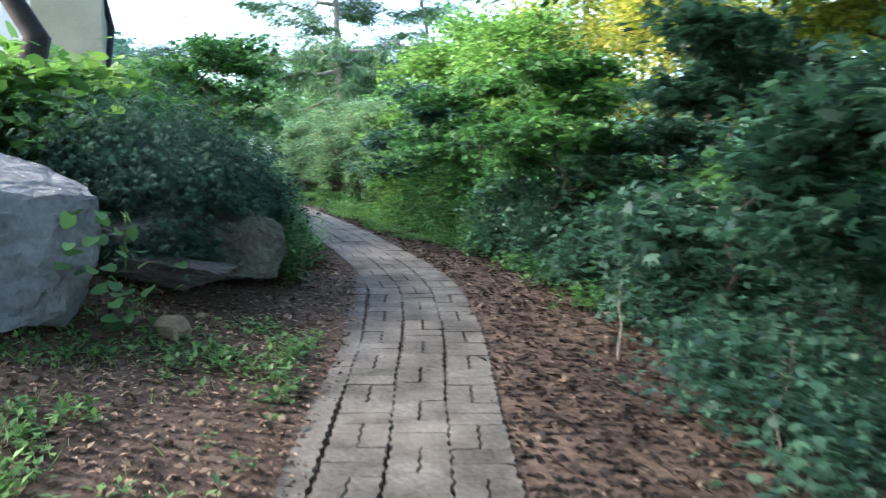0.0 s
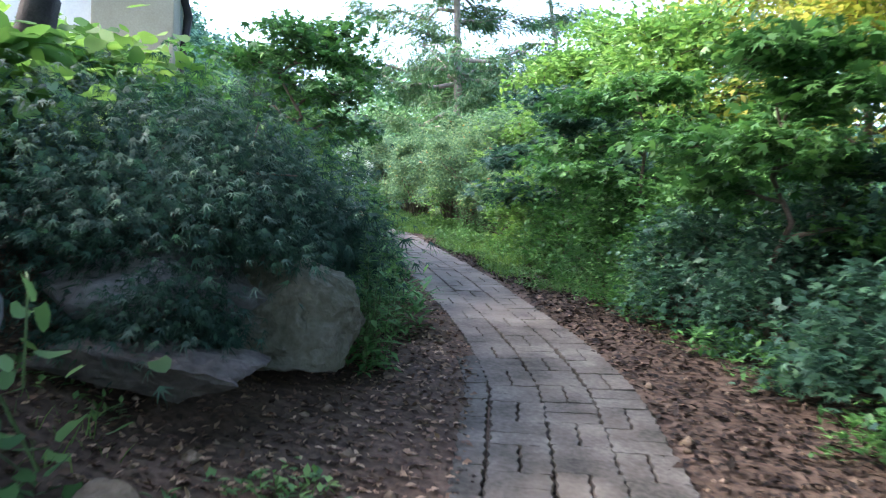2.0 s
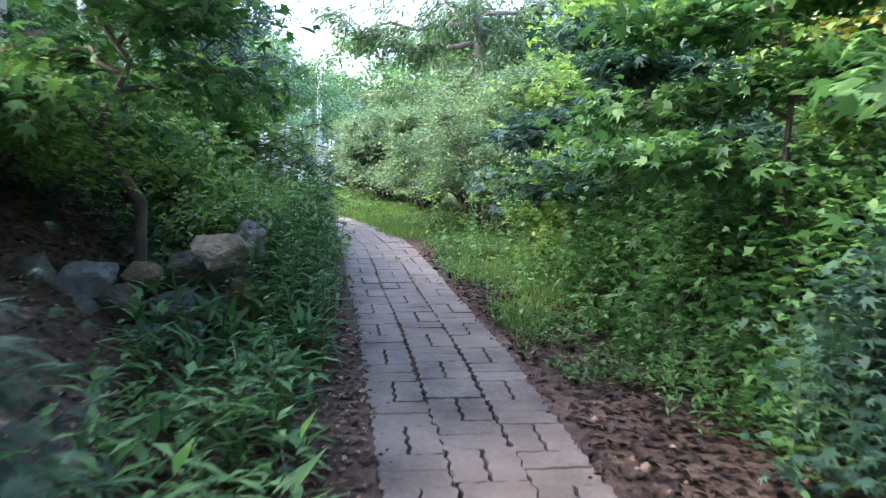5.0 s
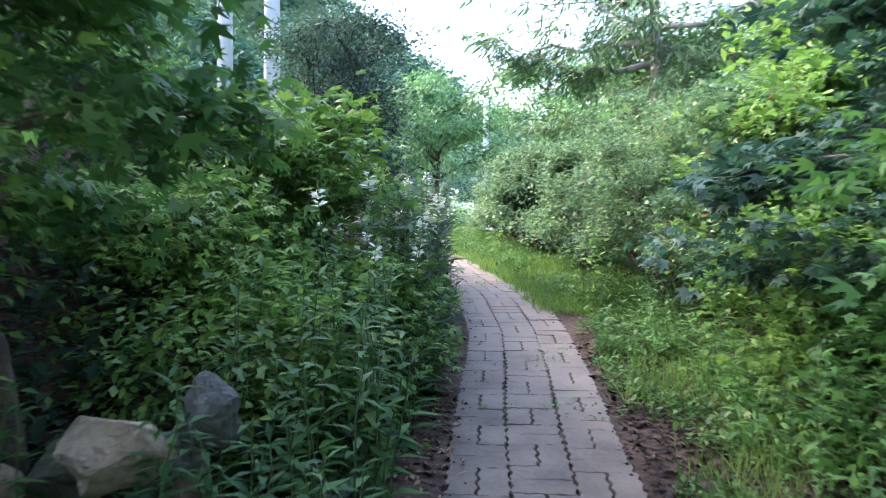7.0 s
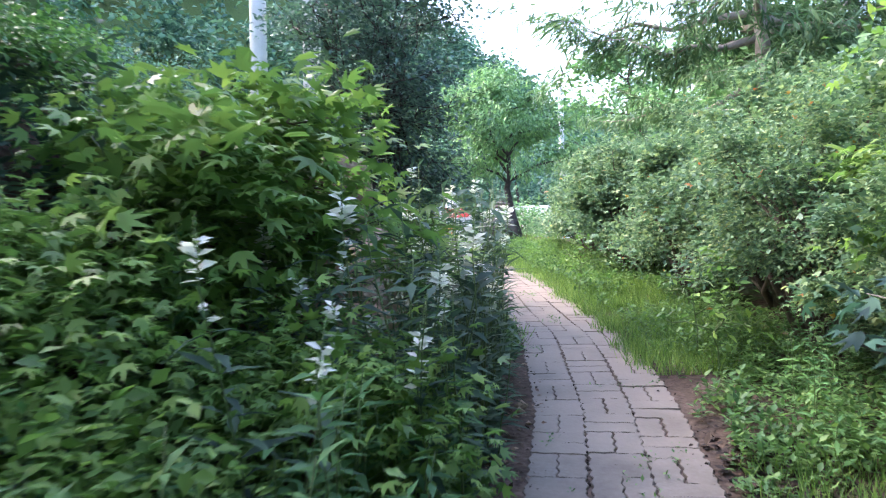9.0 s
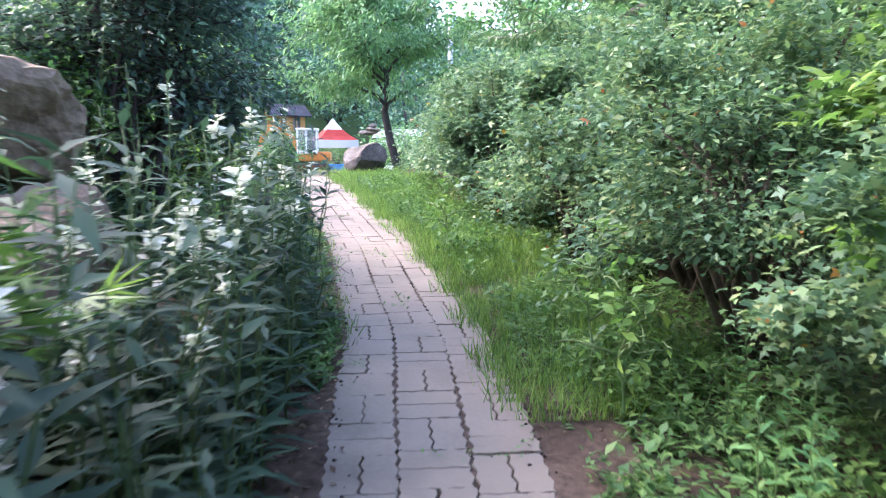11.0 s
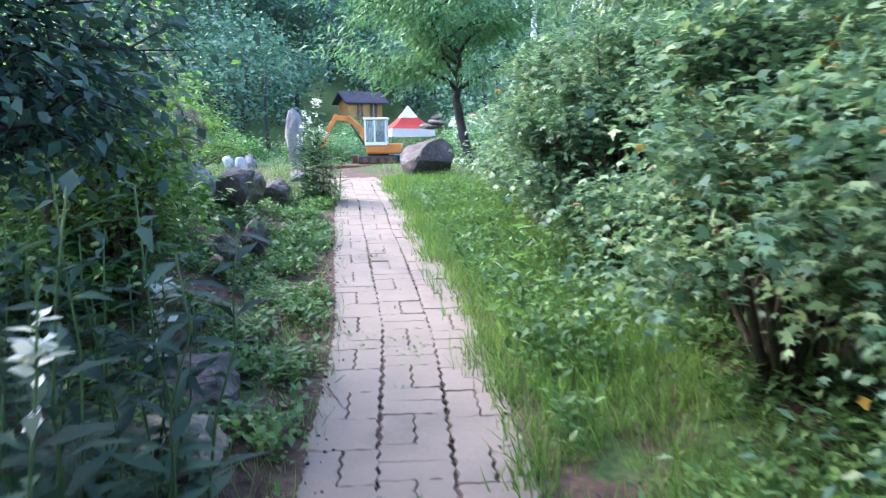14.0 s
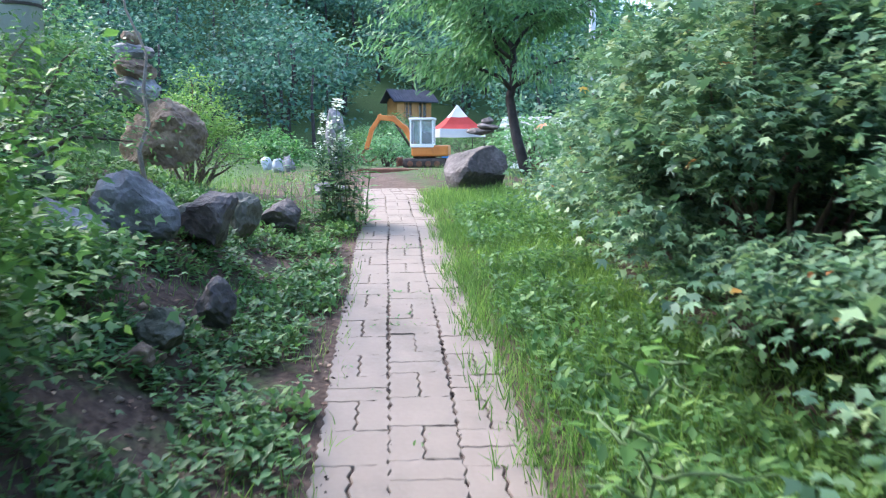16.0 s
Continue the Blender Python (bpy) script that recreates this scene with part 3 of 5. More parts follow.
bush("laceleaf_maple", (-2.25, 5.62, gz(-2.25, 5.62)), (0.42, 0.36, 0.5), 13, LACE, M_LACE, "low laceleaf maple boughs hanging over the stone ledge", 3600, 0.056, "", "shrub", 40, 0.13, 5, 0.5, 1.0)
bush("laceleaf_maple", (-2.0, 6.95, gz(-2.0, 6.95)), (0.5, 0.5, 0.8), 12, LACE, M_LACE, "smaller laceleaf maple mound over brown rock", 5000, 0.07, "", "shrub", 50, 0.16, 6, 0.5, 0.8)
tree("bank_tree", (-3.0, 9.75, gz(-3.0, 9.75)), 2.4, 1.0, 21, MAPLE, M_MAPLE, "dark-leaved maple leaning out over the stone wall", trunk=0.04, bare=0.35, limbs=11, twigs=6, leaves=4300, size=0.075, puff=0.16, tier=True, lean=(0.0, -0.1))
tree("maple_tree", (-3.5, 7.9, gz(-3.5, 7.9)), 0.8, 0.7, 22, MAPLE, M_MAPLE, "green maple on the bank above the path", trunk=0.035, bare=0.15, leaves=5000, size=0.08)
bush("vine_thicket", (-4.1, 6.0, gz(-4.1, 6.0)), (1.0, 1.0, 0.75), 23, ROUND, M_LIGHT, "thicket of bright broad vine leaves on the bank", 2600, 0.12)
bush("vine_thicket", (-4.6, 8.6, gz(-4.6, 8.6)), (1.2, 1.2, 0.5), 24, ROUND, M_LIGHT, "bright green broad-leaved growth below the terrace", 2600, 0.12)
bush("vine_thicket", (-4.3, 3.9, gz(-4.3, 3.9)), (1.1, 1.1, 0.8), 25, MAPLE, M_LIGHT, "light green leafy growth behind the boulder", 2600, 0.1)

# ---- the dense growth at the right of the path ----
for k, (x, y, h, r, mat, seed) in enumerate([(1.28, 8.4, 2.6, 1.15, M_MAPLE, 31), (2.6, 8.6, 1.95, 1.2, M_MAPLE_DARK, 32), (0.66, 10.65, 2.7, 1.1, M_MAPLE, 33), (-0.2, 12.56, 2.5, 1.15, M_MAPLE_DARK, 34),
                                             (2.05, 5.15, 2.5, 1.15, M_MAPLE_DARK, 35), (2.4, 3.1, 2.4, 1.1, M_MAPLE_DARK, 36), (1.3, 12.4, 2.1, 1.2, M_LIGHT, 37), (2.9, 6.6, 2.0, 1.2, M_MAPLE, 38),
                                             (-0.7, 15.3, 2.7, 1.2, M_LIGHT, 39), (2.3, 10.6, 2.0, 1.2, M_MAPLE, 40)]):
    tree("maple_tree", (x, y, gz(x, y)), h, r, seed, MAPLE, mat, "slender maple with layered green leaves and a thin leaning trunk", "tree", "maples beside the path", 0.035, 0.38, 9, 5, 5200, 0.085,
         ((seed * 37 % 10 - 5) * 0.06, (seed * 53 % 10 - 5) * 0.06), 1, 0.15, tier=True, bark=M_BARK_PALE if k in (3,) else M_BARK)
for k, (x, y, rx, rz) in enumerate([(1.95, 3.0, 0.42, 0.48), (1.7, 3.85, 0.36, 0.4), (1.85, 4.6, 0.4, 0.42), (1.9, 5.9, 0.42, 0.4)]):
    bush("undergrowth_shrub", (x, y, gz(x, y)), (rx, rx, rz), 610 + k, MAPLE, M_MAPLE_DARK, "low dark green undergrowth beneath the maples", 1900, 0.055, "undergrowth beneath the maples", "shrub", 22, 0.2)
# darker leaf materials near the start put the shade into the colour
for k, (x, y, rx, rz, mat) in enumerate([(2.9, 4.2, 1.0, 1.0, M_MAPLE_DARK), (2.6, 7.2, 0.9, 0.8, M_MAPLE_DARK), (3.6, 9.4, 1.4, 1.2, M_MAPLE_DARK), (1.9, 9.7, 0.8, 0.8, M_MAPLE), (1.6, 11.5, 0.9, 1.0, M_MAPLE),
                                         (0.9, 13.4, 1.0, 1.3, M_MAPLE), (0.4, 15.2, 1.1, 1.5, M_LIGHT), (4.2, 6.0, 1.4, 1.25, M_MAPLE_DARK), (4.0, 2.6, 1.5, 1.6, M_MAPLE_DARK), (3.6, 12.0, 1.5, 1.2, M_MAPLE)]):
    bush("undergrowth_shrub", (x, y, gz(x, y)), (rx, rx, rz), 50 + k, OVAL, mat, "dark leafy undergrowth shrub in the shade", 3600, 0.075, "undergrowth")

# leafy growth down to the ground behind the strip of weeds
# shade and open light along this row are put into the leaf tone
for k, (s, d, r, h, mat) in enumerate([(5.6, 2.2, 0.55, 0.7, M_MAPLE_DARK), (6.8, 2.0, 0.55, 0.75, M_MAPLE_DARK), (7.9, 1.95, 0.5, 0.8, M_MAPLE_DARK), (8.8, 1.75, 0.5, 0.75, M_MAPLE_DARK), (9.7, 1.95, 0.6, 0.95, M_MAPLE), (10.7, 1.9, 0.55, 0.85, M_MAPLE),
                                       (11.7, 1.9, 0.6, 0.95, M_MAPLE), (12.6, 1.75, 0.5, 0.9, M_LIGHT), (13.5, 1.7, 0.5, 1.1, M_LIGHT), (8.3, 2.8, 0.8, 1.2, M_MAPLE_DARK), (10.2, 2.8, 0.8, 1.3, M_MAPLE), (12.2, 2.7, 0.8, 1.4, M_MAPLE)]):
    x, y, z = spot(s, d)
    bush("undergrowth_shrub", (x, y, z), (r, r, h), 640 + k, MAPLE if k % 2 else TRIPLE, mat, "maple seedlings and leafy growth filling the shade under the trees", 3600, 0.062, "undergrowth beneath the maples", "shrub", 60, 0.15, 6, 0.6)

# dense mixed hedge along the last stretch
for k, (s, d, rx, rz) in enumerate([(14.8, 1.95, 0.75, 1.75), (16.2, 1.75, 0.8, 1.7), (17.4, 2.1, 0.95, 1.9), (18.6, 1.75, 0.8, 1.6), (19.6, 2.1, 1.0, 1.75), (20.8, 1.75, 0.85, 1.45), (21.9, 2.0, 0.95, 1.55), (23.2, 2.1, 0.9, 1.4),
                                    (24.6, 2.4, 0.9, 1.2), (18.0, 3.4, 1.2, 1.8), (20.5, 3.5, 1.2, 1.8), (23.0, 3.6, 1.2, 1.6), (15.6, 3.3, 1.2, 1.7)]):
    x, y, z = spot(s, d)
    bush("hedge_shrub", (x, y, z), (rx, rx, rz), 70 + k, (TRIPLE, OVAL, MAPLE)[k % 3], M_HEDGE, "dense green shrub with scattered turned leaves", 21000 if d < 3 else 6000, (0.048, 0.046, 0.05)[k % 3], "hedge shrubs", "shrub", 72, 0.135, 8, 0.52, 0.5, M_AUTUMN)

# tall trees further right and ahead; far ones carry evening sun as leaf colour
# the three trees at negative y are unseen, added to close and shade the start
for k, (x, y, h, r, mat) in enumerate([(4.6, 15.5, 6.0, 2.2, M_SUN_YELLOW), (7.2, 13.0, 6.5, 2.6, M_SUN_YELLOW), (8.5, 17.5, 8.0, 3.0, M_SUN_YELLOW), (3.2, 19.5, 6.5, 2.4, M_SUN_YELLOW), (6.0, 9.5, 5.0, 2.2, M_SUN_YELLOW), (1.9, 16.6, 4.8, 1.8, M_LIGHT), (0.9, 20.5, 5.2, 1.8, M_LIGHT),
                                       (5.6, 21.5, 8.0, 2.8, M_SUN_YELLOW), (0.0, 19.0, 3.8, 1.6, M_LIGHT), (-1.4, 21.5, 2.8, 1.5, M_TREE), (-3.2, 26.5, 5.0, 2.0, M_TREE), (4.4, 4.6, 6.5, 2.6, M_MAPLE), (6.4, -0.6, 7.0, 3.0, M_MAPLE),
                                       (-6.0, -4.4, 7.0, 3.0, M_MAPLE), (0.9, -7.6, 7.5, 3.2, M_MAPLE), (9.5, 24.0, 9.0, 3.0, M_SUN_YELLOW)]):
    tree("broadleaf_tree", (x, y, gz(x, y)), h, r, 110 + k, OVAL, mat, "tall broadleaf tree with evening sun coloured into its leaves behind the maples" if mat is M_SUN_YELLOW else "green broadleaf tree behind the path-side maples", "tree", "trees behind the maples",
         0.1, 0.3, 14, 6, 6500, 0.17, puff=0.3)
# high crowns added out of view to darken the first stretch of path
for k, (x, y) in enumerate([(3.3, -1.2), (4.3, 2.4), (3.7, 6.2), (3.2, 9.4), (-4.9, 1.2), (-4.4, -2.8), (1.4, -4.6)]):
    tree("unseen_shade_tree", (x, y, gz(x, y)), 8.6, 4.0, 150 + k, OVAL, M_MAPLE, "tall tree added with its high crown out of view to shade the path", "tree", "shade trees at the path's start", 0.13, 0.56, 16, 8, 20000, 0.22, puff=0.3)
tree("pine_tree", (-3.45, 24.2, gz(-3.45, 24.2)), 12.5, 4.3, 130, NEEDLE, M_PINE, "tall pale-trunked conifer with drooping open branches", trunk=0.18, bare=0.17, limbs=36, twigs=8, leaves=36000, size=0.27, puff=0.17, tier=True, bark=M_BARK_PALE, sag=0.05, top_narrow=0.35)
tree("pine_tree", (-0.6, 27.0, gz(-0.6, 27.0)), 12.0, 3.6, 131, NEEDLE, M_PINE, "conifer with thin branches against the sky", trunk=0.14, bare=0.2, limbs=28, twigs=7, leaves=20000, size=0.27, puff=0.16, tier=True, bark=M_BARK_PALE, sag=0.05, top_narrow=0.35)
tree("pine_tree", (3.4, 3.9, gz(3.4, 3.9)), 5.2, 2.6, 132, NEEDLE, M_PINE, "conifer bough reaching across above the maples", trunk=0.07, bare=0.6, limbs=8, twigs=5, leaves=2600, size=0.15, puff=0.1, tier=True, bark=M_BARK)
tree("bare_trunk_tree", (-4.75, 10.9, gz(-4.75, 10.9)), 4.2, 1.0, 133, OVAL, M_MAPLE_DARK, "dark slender trunk beside the beige pillar", trunk=0.07, bare=0.8, limbs=5, twigs=4, leaves=900, size=0.1, bark=M_BARK_DARK)
tree("dark_conifer", (-4.07, 7.1, gz(-4.07, 7.1)), 6.5, 1.3, 134, NEEDLE, M_MAPLE_DARK, "dark conifer on the bank behind the boulder", trunk=0.14, bare=0.42, limbs=16, twigs=6, leaves=9000, size=0.15, tier=True, bark=M_BARK_DARK)


# ---- terrace building and poles on the bank ----
def place_thing(ob, x, y, z, turn=0):
    ob.matrix_world = pose(x, y, z, 0, 0, turn)
    return ob


b = place_thing(thing("pavilion", (0, 0, 0), "pavilion corner with a beige pillar and white wall", "building"), -5.35, 10.75, gz(-5.35, 10.75) - 0.1, 20)
part("pillar", box_bm(-0.45, 0.45, -0.4, 0.4, 0, 3.6, 0.02), M_BEIGE, b, "beige rendered pillar")
part("wall", box_bm(-3.4, -0.46, 0.0, 0.2, 0, 3.6, 0.01), M_WHITE, b, "white painted wall")
part("plinth", box_bm(-3.6, 0.6, -0.6, 0.6, -0.3, 0.08, 0.02), M_ROCK, b)
part("roof", box_bm(-3.9, 0.9, -0.9, 3.2, 3.6, 3.8, 0.03), M_ROOF, b)


def utility_pole(x, y, height, radius, label):
    root = place_thing(thing("utility_pole", (0, 0, 0), label, "pole", "utility poles"), x, y, gz(x, y) - 0.05)
    mesh_object("shaft", tube_mesh([(np.array([(0, 0, 0), (0, 0, height * 0.5), (0, 0, height)]), radius, radius * 0.72)], 20, "shaft"), M_POLE, root)
    for z in (1.35, 1.42, 1.49):
        bm = bmesh.new()
        bmesh.ops.create_cone(bm, cap_ends=True, segments=20, radius1=radius * 1.03, radius2=radius * 1.03, depth=0.02, matrix=Matrix.Translation((0, 0, z)))
        part("band", bm, M_STEEL, root, "dark metal strap")
    return root


utility_pole(-9.7, 19.67, 9.0, 0.165, "grey concrete utility pole with metal straps")
utility_pole(-10.2, 18.95, 9.0, 0.15, "grey concrete utility pole with metal straps")
utility_pole(-5.03, 11.0, 8.0, 0.09, "slim pale grey pole behind the terrace")
utility_pole(-19.0, 54.0, 11.0, 0.2, "distant pale utility pole above the trees")


rock("rock", (-4.45, 10.75, gz(-4.45, 10.75) - 0.05), (0.3, 0.28, 0.36), 140, M_ROCK_BROWN, "brown stone on the bank beside the dark trunk", sink=0.05)
rock("rock", (-4.95, 10.2, gz(-4.95, 10.2)), (0.4, 0.3, 0.25), 141, M_ROCK, "grey stone at the foot of the beige pillar")

# ---- dry stone retaining wall beside the second stretch ----
wall = tagged(thing("retaining_wall", (0, 0, 0), "low dry-laid wall of rough mossy grey and brown stones", "wall"), kind="structure")
rng = np.random.default_rng(7)
for course in range(4):
    u = 0.06 * (course % 2)
    while u < 1.75:
        w = rng.uniform(0.1, 0.17)
        x, y = -2.28 - 0.62 * (u + w) - 0.05 * course, 10.0 - 0.78 * (u + w) + 0.05 * course
        rock("stone", (x, y, 0.98 + 0.165 * course + rng.uniform(-0.02, 0.02)), (w * 1.15, w * rng.uniform(0.9, 1.1), rng.uniform(0.1, 0.125)), int(rng.integers(1, 9999)),
             (M_ROCK_MOSS, M_ROCK_BROWN, M_ROCK, M_ROCK_MOSS, M_ROCK)[int(rng.integers(0, 5))], "", 16, 4, 51 + rng.uniform(-12, 12), sink=0.1, rough=0.1, parent=wall)
        u += w * 1.85
rock("rock", (-2.42, 9.73, 1.6), (0.17, 0.13, 0.12), 150, M_ROCK_PALE, "pale orange-brown block on top of the stone wall", 16, 5, 20, rough=0.12)
rock("rock", (-2.43, 10.08, 1.58), (0.13, 0.11, 0.14), 151, M_ROCK, "grey upright block on top of the stone wall", 14, 4, 50)

# stones on the bank further on
for k, (x, y, lift, r, mat, text) in enumerate([(-4.5, 13.0, 0.0, (0.4, 0.3, 0.25), M_ROCK_DARK, "dark rock on the crest of the bank"), (-4.2, 13.5, -0.05, (0.35, 0.3, 0.28), M_ROCK_BROWN, "brown rock on the crest of the bank"), (-5.0, 13.4, 0.0, (0.45, 0.35, 0.3), M_ROCK_BROWN, "brown rock piled on the bank"),
                                                (-4.7, 14.3, -0.1, (0.5, 0.42, 0.48), M_ROCK_BROWN, "large brown boulder above the flower bed"), (-5.3, 14.6, 0.15, (0.45, 0.4, 0.4), M_ROCK_BROWN, "brown boulder above the flower bed"), (-4.5, 14.9, 0.0, (0.4, 0.3, 0.2), M_ROCK_BROWN, "flat brown rock above the flower bed"),
                                                (-5.3, 16.75, 0, (0.3, 0.24, 0.14), M_ROCK_MOSS, "mossy flat stone under the dark shrub"), (-5.65, 17.25, 0, (0.28, 0.2, 0.15), M_ROCK_DARK, "dark angular stone under the dark shrub"), (-5.25, 16.2, 0, (0.22, 0.2, 0.14), M_ROCK_MOSS, "mossy stone at the bed's edge"),
                                                (-11.2, 24.6, 0, (0.35, 0.25, 0.12), M_ROCK, "pale flat stone near the yard")]):
    rock("rock", (x, y, gz(x, y) + lift - 0.04), r, 160 + k, mat, text, 10, 4, 40 * k)
for k, (x, y, z, r, mat, text) in enumerate([(-8.15, 20.01, 2.40, (0.21, 0.18, 0.19), M_ROCK_DARK, "round dark boulder in the slope row"),
                                               (-8.29, 19.57, 2.42, (0.24, 0.21, 0.23), M_ROCK, "large grey streaked stone in the slope row"),
                                               (-8.11, 18.95, 2.41, (0.22, 0.19, 0.16), M_ROCK, "grey angular stone with a dark broken face"),
                                               (-8.54, 20.71, 2.33, (0.13, 0.11, 0.18), M_ROCK_MOSS, "upright grey stone in the slope row"),
                                               (-9.11, 21.65, 2.22, (0.22, 0.19, 0.16), M_ROCK_DARK, "dark jagged stone ending the slope row"),
                                               (-8.44, 20.06, 2.40, (0.12, 0.10, 0.12), M_ROCK_MOSS, "mossy stone wedged in the slope row"),
                                               (-7.21, 19.24, 2.09, (0.10, 0.09, 0.13), M_ROCK_DARK, "dark stone jutting from the slope"),
                                               (-7.08, 18.84, 2.12, (0.12, 0.10, 0.09), M_ROCK_MOSS, "mossy stone jutting from the slope"),
                                               (-6.98, 18.64, 2.02, (0.10, 0.09, 0.08), M_ROCK_BROWN, "brown earthy stone in the slope"),
                                               (-7.97, 19.14, 2.31, (0.10, 0.08, 0.06), M_ROCK_MOSS, "small mossy stone among weeds")]):
    rock("rock", (x, y, z - 0.02), tuple(1.2 * a for a in r), 700 + k, mat, text, 11, 4, 40 * k, "stones of the slope row", sink=0.15)
rock("boulder", (-10.99, 21.77, 2.78), (0.46, 0.4, 0.4), 720, M_ROCK_BROWN, "big orange-brown boulder under the cairn", 10, 5, 30, sink=0.1)
cairn = place_thing(thing("stone_cairn", (0, 0, 0), "small cairn of stacked stones on a boulder", "cairn"), -11.34, 21.74, 3.51)
for k, (r, h, z, shift) in enumerate([(0.34, 0.17, -0.04, 0.08), (0.3, 0.14, 0.2, 0.04), (0.25, 0.11, 0.43, 0), (0.11, 0.1, 0.6, -0.02)]):
    rock("stone", (shift, 0, z), (r, r * 0.8, h), 190 + k, M_ROCK_BROWN if k % 2 else M_ROCK, "", 12, 4, 30 * k, sink=0, parent=cairn)
rock("boulder", (-9.35, 25.75, gz(-9.35, 25.75) - 0.1), (0.52, 0.44, 0.52), 200, M_ROCK_DARK, "broad grey boulder beside the path end", 8, 4, 15, rough=0.08)
for k, (dx, z, r) in enumerate([(0.0, 0.82, (0.2, 0.15, 0.06)), (0.12, 0.89, (0.17, 0.12, 0.05)), (0.12, 0.97, (0.09, 0.07, 0.05))]):
    rock("stone", (-9.35 + dx, 25.75, gz(-9.35, 25.75) + z), r, 205 + k, M_ROCK_DARK, "small dark stone stacked on the boulder", 6, 3, 0, "stacked stones", sink=0.2)
rock("standing_stone", (-20.6, 35.5, gz(-20.6, 35.5) - 0.1), (0.4, 0.25, 1.15), 210, M_ROCK, "tall pale standing stone in the yard", 8, 4, 10, sink=0.05)


# ---- shrubs of the left bank ----
for k, (x, y, r, mat, leaf, text) in enumerate([(-3.2, 10.9, (0.65, 0.65, 0.55), M_LIGHT, OVAL, "dark green shrub above the stone wall"), (-3.6, 9.2, (0.75, 0.75, 0.6), M_LIGHT, OVAL, "green shrub above the stone wall"),
                                                (-3.3, 12.1, (0.6, 0.6, 0.6), M_LIGHT, MAPLE, "bright green maple shrub on the bank"), (-3.9, 11.3, (0.65, 0.65, 0.45), M_LIGHT, MAPLE, "bright green maple shrub on the bank"),
                                                (-5.7, 12.2, (0.8, 0.8, 0.4), M_MAPLE, OVAL, "green shrub on the bank top"), (-6.6, 15.6, (0.9, 0.9, 0.6), M_MAPLE, OVAL, "green shrub behind the boulders"),
                                                (-6.5, 17.5, (0.34, 0.34, 1.15), M_LIGHT, OVAL, "bright green small-leaved shrub by the dark stems"), (-7.75, 17.2, (0.6, 0.6, 1.2), M_LIGHT, OVAL, "bright green leafy shrub on the slope"), (-9.4, 19.2, (0.9, 0.9, 0.9), M_WEED, OVAL, "green weeds behind the rocks"),
                                                (-12.6, 23.4, (0.8, 0.8, 1.3), M_LIGHT, OVAL, "leafy bush beside the cairn"), (-11.6, 20.2, (1.4, 1.4, 1.8), M_TREE, OVAL, "green bush beyond the cairn")]):
    bush("bank_shrub", (x, y, gz(x, y)), r, 220 + k, leaf, mat, text, 6500, 0.05, "", "shrub", 80, 0.15)
for k, (s, d, r, h) in enumerate([(18.9, -1.75, 0.36, 0.3), (19.7, -1.7, 0.38, 0.34), (20.3, -2.2, 0.4, 0.4), (20.9, -1.75, 0.3, 0.26), (21.3, -2.5, 0.4, 0.4)]):
    x, y, z = spot(s, d)
    bush("slope_shrub", (x, y, z), (r, r, h), 660 + k, (OVAL, TRIPLE)[k % 2], (M_MAPLE, M_WEED)[k % 2], "low leafy growth over the stony slope", 2300, 0.05, "low growth on the slope", "shrub", 50, 0.13)
tree("dark_shrub_tree", (-5.95, 16.15, gz(-5.95, 16.15)), 2.85, 0.85, 240, OVAL, M_DARK_BLUE, "many-stemmed dark shrub tree beside the path", trunk=0.02, bare=0.2, limbs=6, twigs=4, leaves=23000, size=0.055, stems=18, bark=M_BARK_DARK, puff=0.14)
tree("maple_tree", (-4.1, 12.5, gz(-4.1, 12.5)), 1.3, 0.9, 241, MAPLE, M_LIGHT, "maple with large bright leaves on the bank", trunk=0.04, bare=0.25, leaves=4200, size=0.085)
tree("sapling", (-9.31, 20.39, gz(-9.31, 20.39)), 2.4, 0.4, 247, OVAL, M_WEED, "thin bare sapling among the rocks", trunk=0.022, bare=0.75, limbs=6, twigs=3, leaves=60, size=0.07, bark=M_BARK_PALE)
tree("garden_tree", (-11.2, 31.0, gz(-11.2, 31.0)), 5.6, 2.9, 243, LANCE, M_TREE, "spreading garden tree with a leaning dark trunk", trunk=0.13, bare=0.33, limbs=13, twigs=7, leaves=15000, size=0.2, lean=(-1.2, 0.2), puff=0.28, droop=0.8, bark=M_BARK_DARK)
tree("garden_tree", (-8.6, 34.0, gz(-8.6, 34.0)), 6.5, 3.0, 244, OVAL, M_TREE, "leafy garden tree beyond the hedge", trunk=0.13, bare=0.25, limbs=13, twigs=6, leaves=9000, size=0.2, puff=0.3)
tree("garden_tree", (-5.2, 31.0, gz(-5.2, 31.0)), 5.5, 2.6, 245, OVAL, M_TREE, "leafy garden tree beyond the hedge", trunk=0.12, bare=0.25, limbs=13, twigs=6, leaves=8000, size=0.18, puff=0.3)


